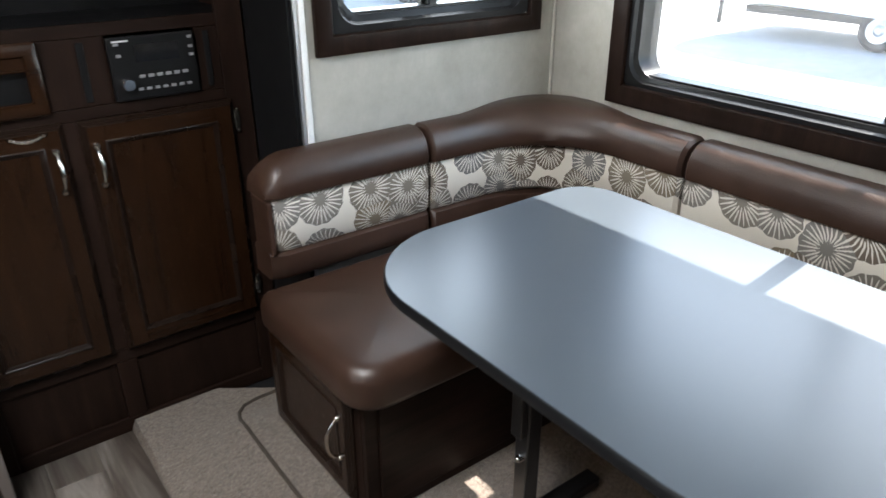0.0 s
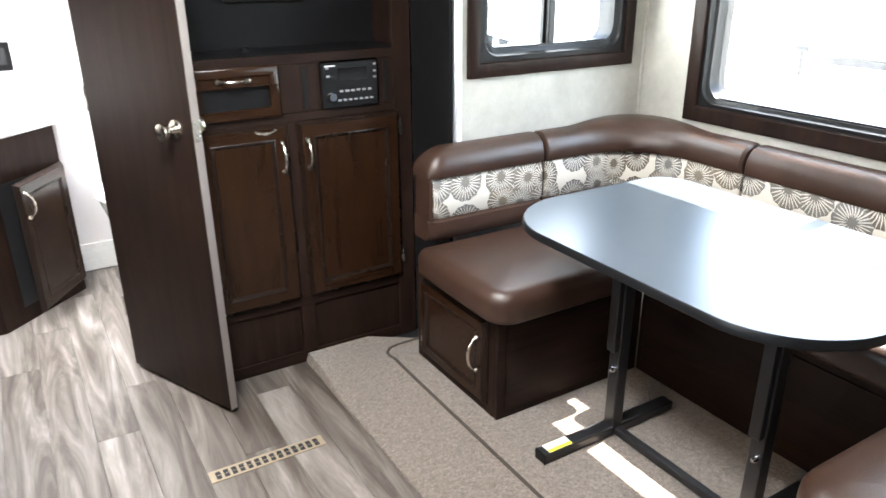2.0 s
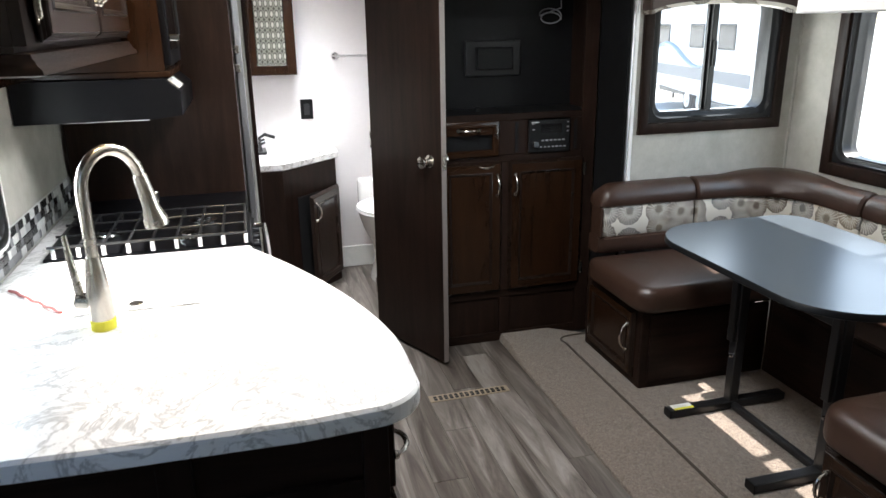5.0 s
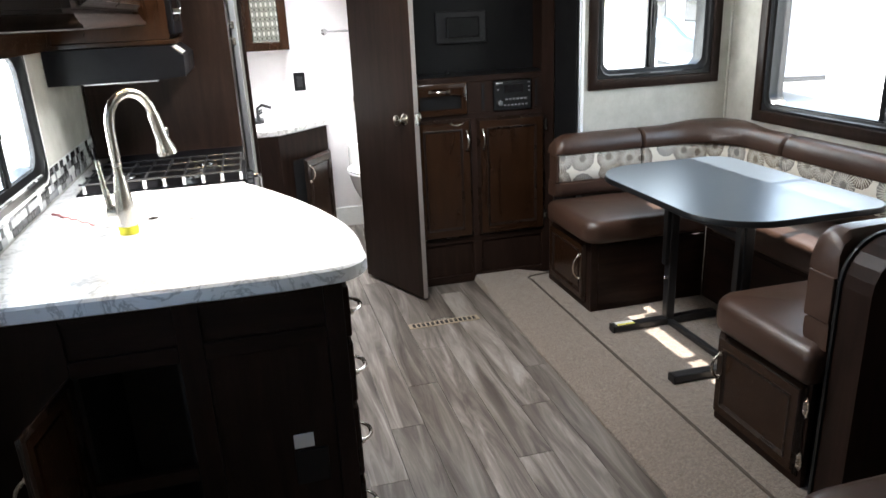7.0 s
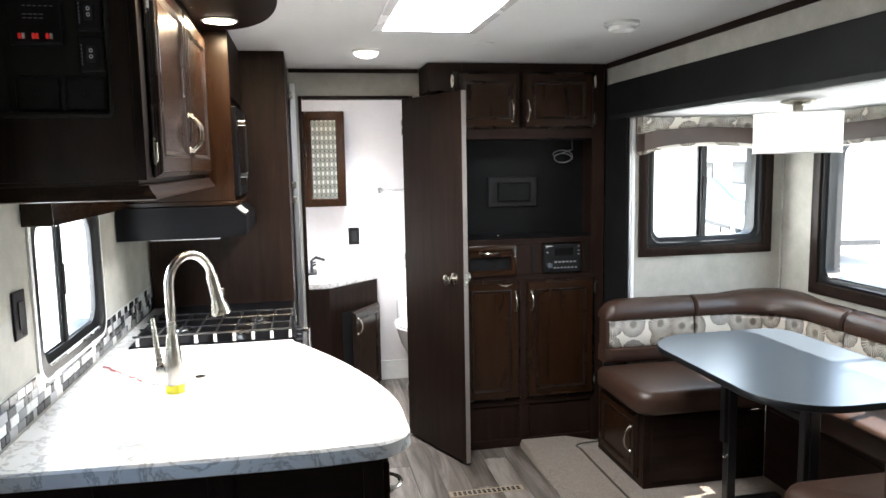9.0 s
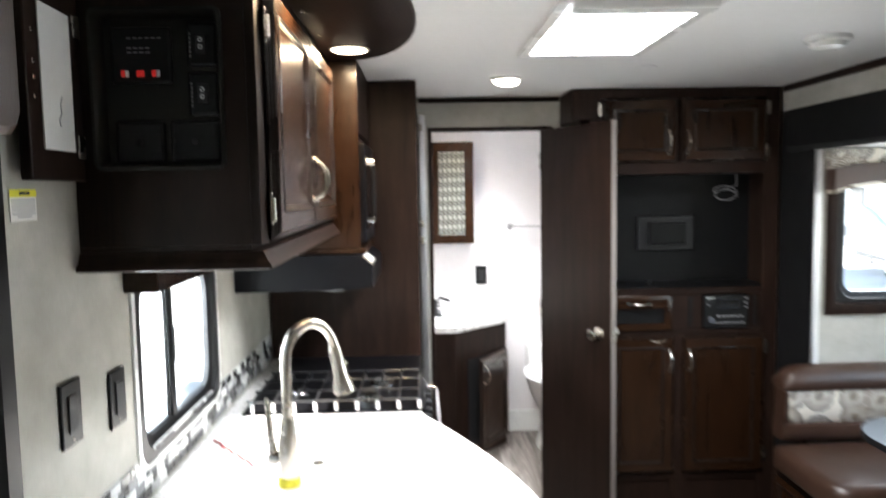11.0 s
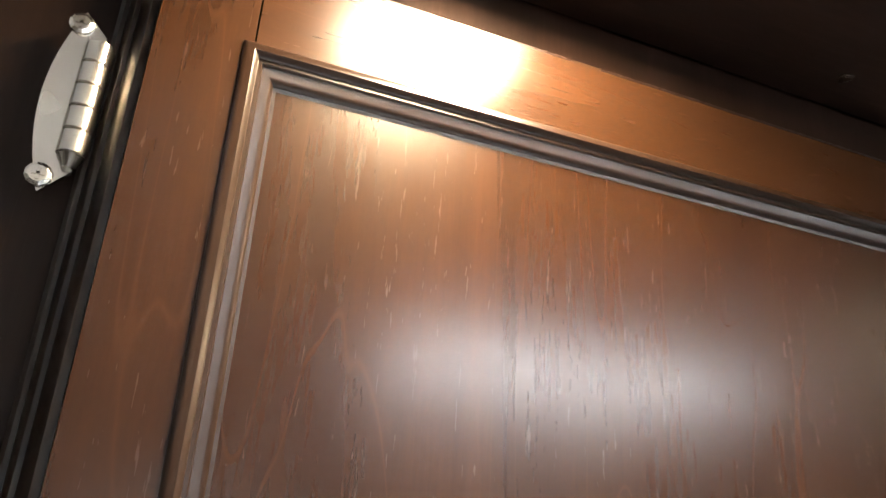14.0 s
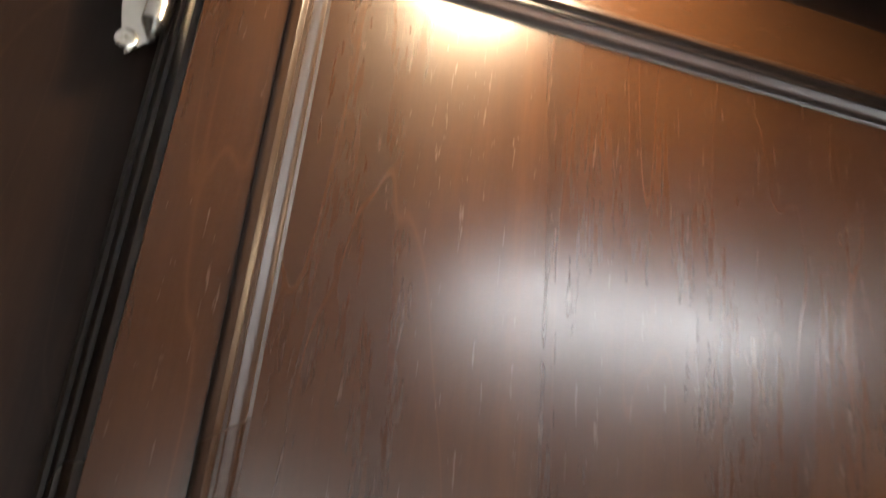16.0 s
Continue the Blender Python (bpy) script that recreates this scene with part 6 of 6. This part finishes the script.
# ---------- backsplash tiles ----------
spl = struct("backsplash", box(LEFT + 0.0005, LEFT + 0.003, -0.040, 1.688, CT + 0.0005, 1.026), GROUT, "mosaic backsplash in black, grey and white", "backsplash")


def tile_mesh(name, w, h):
    bm = loft([rect(-w, w, -h, h, 0.0), rect(-w, w, -h, h, 0.0022), rect(-w + 0.0012, w - 0.0012, -h + 0.0012, h - 0.0012, 0.0034)])
    bmesh.ops.transform(bm, matrix=side((0, 0, 0), *XP), verts=bm.verts)
    bmesh.ops.recalc_face_normals(bm, faces=bm.faces)
    me = bpy.data.meshes.new(name)
    bm.to_mesh(me)
    bm.free()
    me.materials.append(MOSAIC)
    return me


T_LONG, T_SHORT = tile_mesh("tile", 0.0230, 0.0116), tile_mesh("tile", 0.0110, 0.0116)
rng = random.Random(5)
for r in range(4):
    y = -0.04 - 0.012 * (r % 2)
    while y < 1.66:
        long_one = rng.random() < 0.62
        w = 0.0485 if long_one else 0.0245
        o = new("tile", T_LONG if long_one else T_SHORT)
        o.location = (LEFT + 0.003, y + w / 2 + 0.012, CT + 0.0135 + 0.0245 * r)
        o.parent = spl
        y += w

# ---------- floor planks ----------


def plank_mesh(length, width):
    g, b = 0.0004, 0.0012
    bm = loft([rect(g, width - g, g, length - g, -0.004), rect(g, width - g, g, length - g, -0.0012), rect(g + b, width - g - b, g + b, length - g - b, 0.0)])
    bmesh.ops.recalc_face_normals(bm, faces=bm.faces)
    me = bpy.data.meshes.new("plank")
    bm.to_mesh(me)
    bm.free()
    me.materials.append(PLANK)
    return me


PW, PL = 0.128, 1.22
FULL = plank_mesh(PL, PW)
cut = {}
for i in range(14):
    x = -1.405 + PW * i
    y = -3.0 - 0.31 * ((i * 7) % 4)
    y1 = 3.40
    while y < y1:
        a, b = max(y, -3.0), min(y + PL, y1)
        if b - a > 0.05:
            key = round(b - a, 3)
            if key not in cut:
                cut[key] = FULL if abs(key - PL) < 1e-3 else plank_mesh(b - a, PW)
            o = new("plank", cut[key])
            o.location = (x, a, 0)
            o.parent = floor
        y += PL
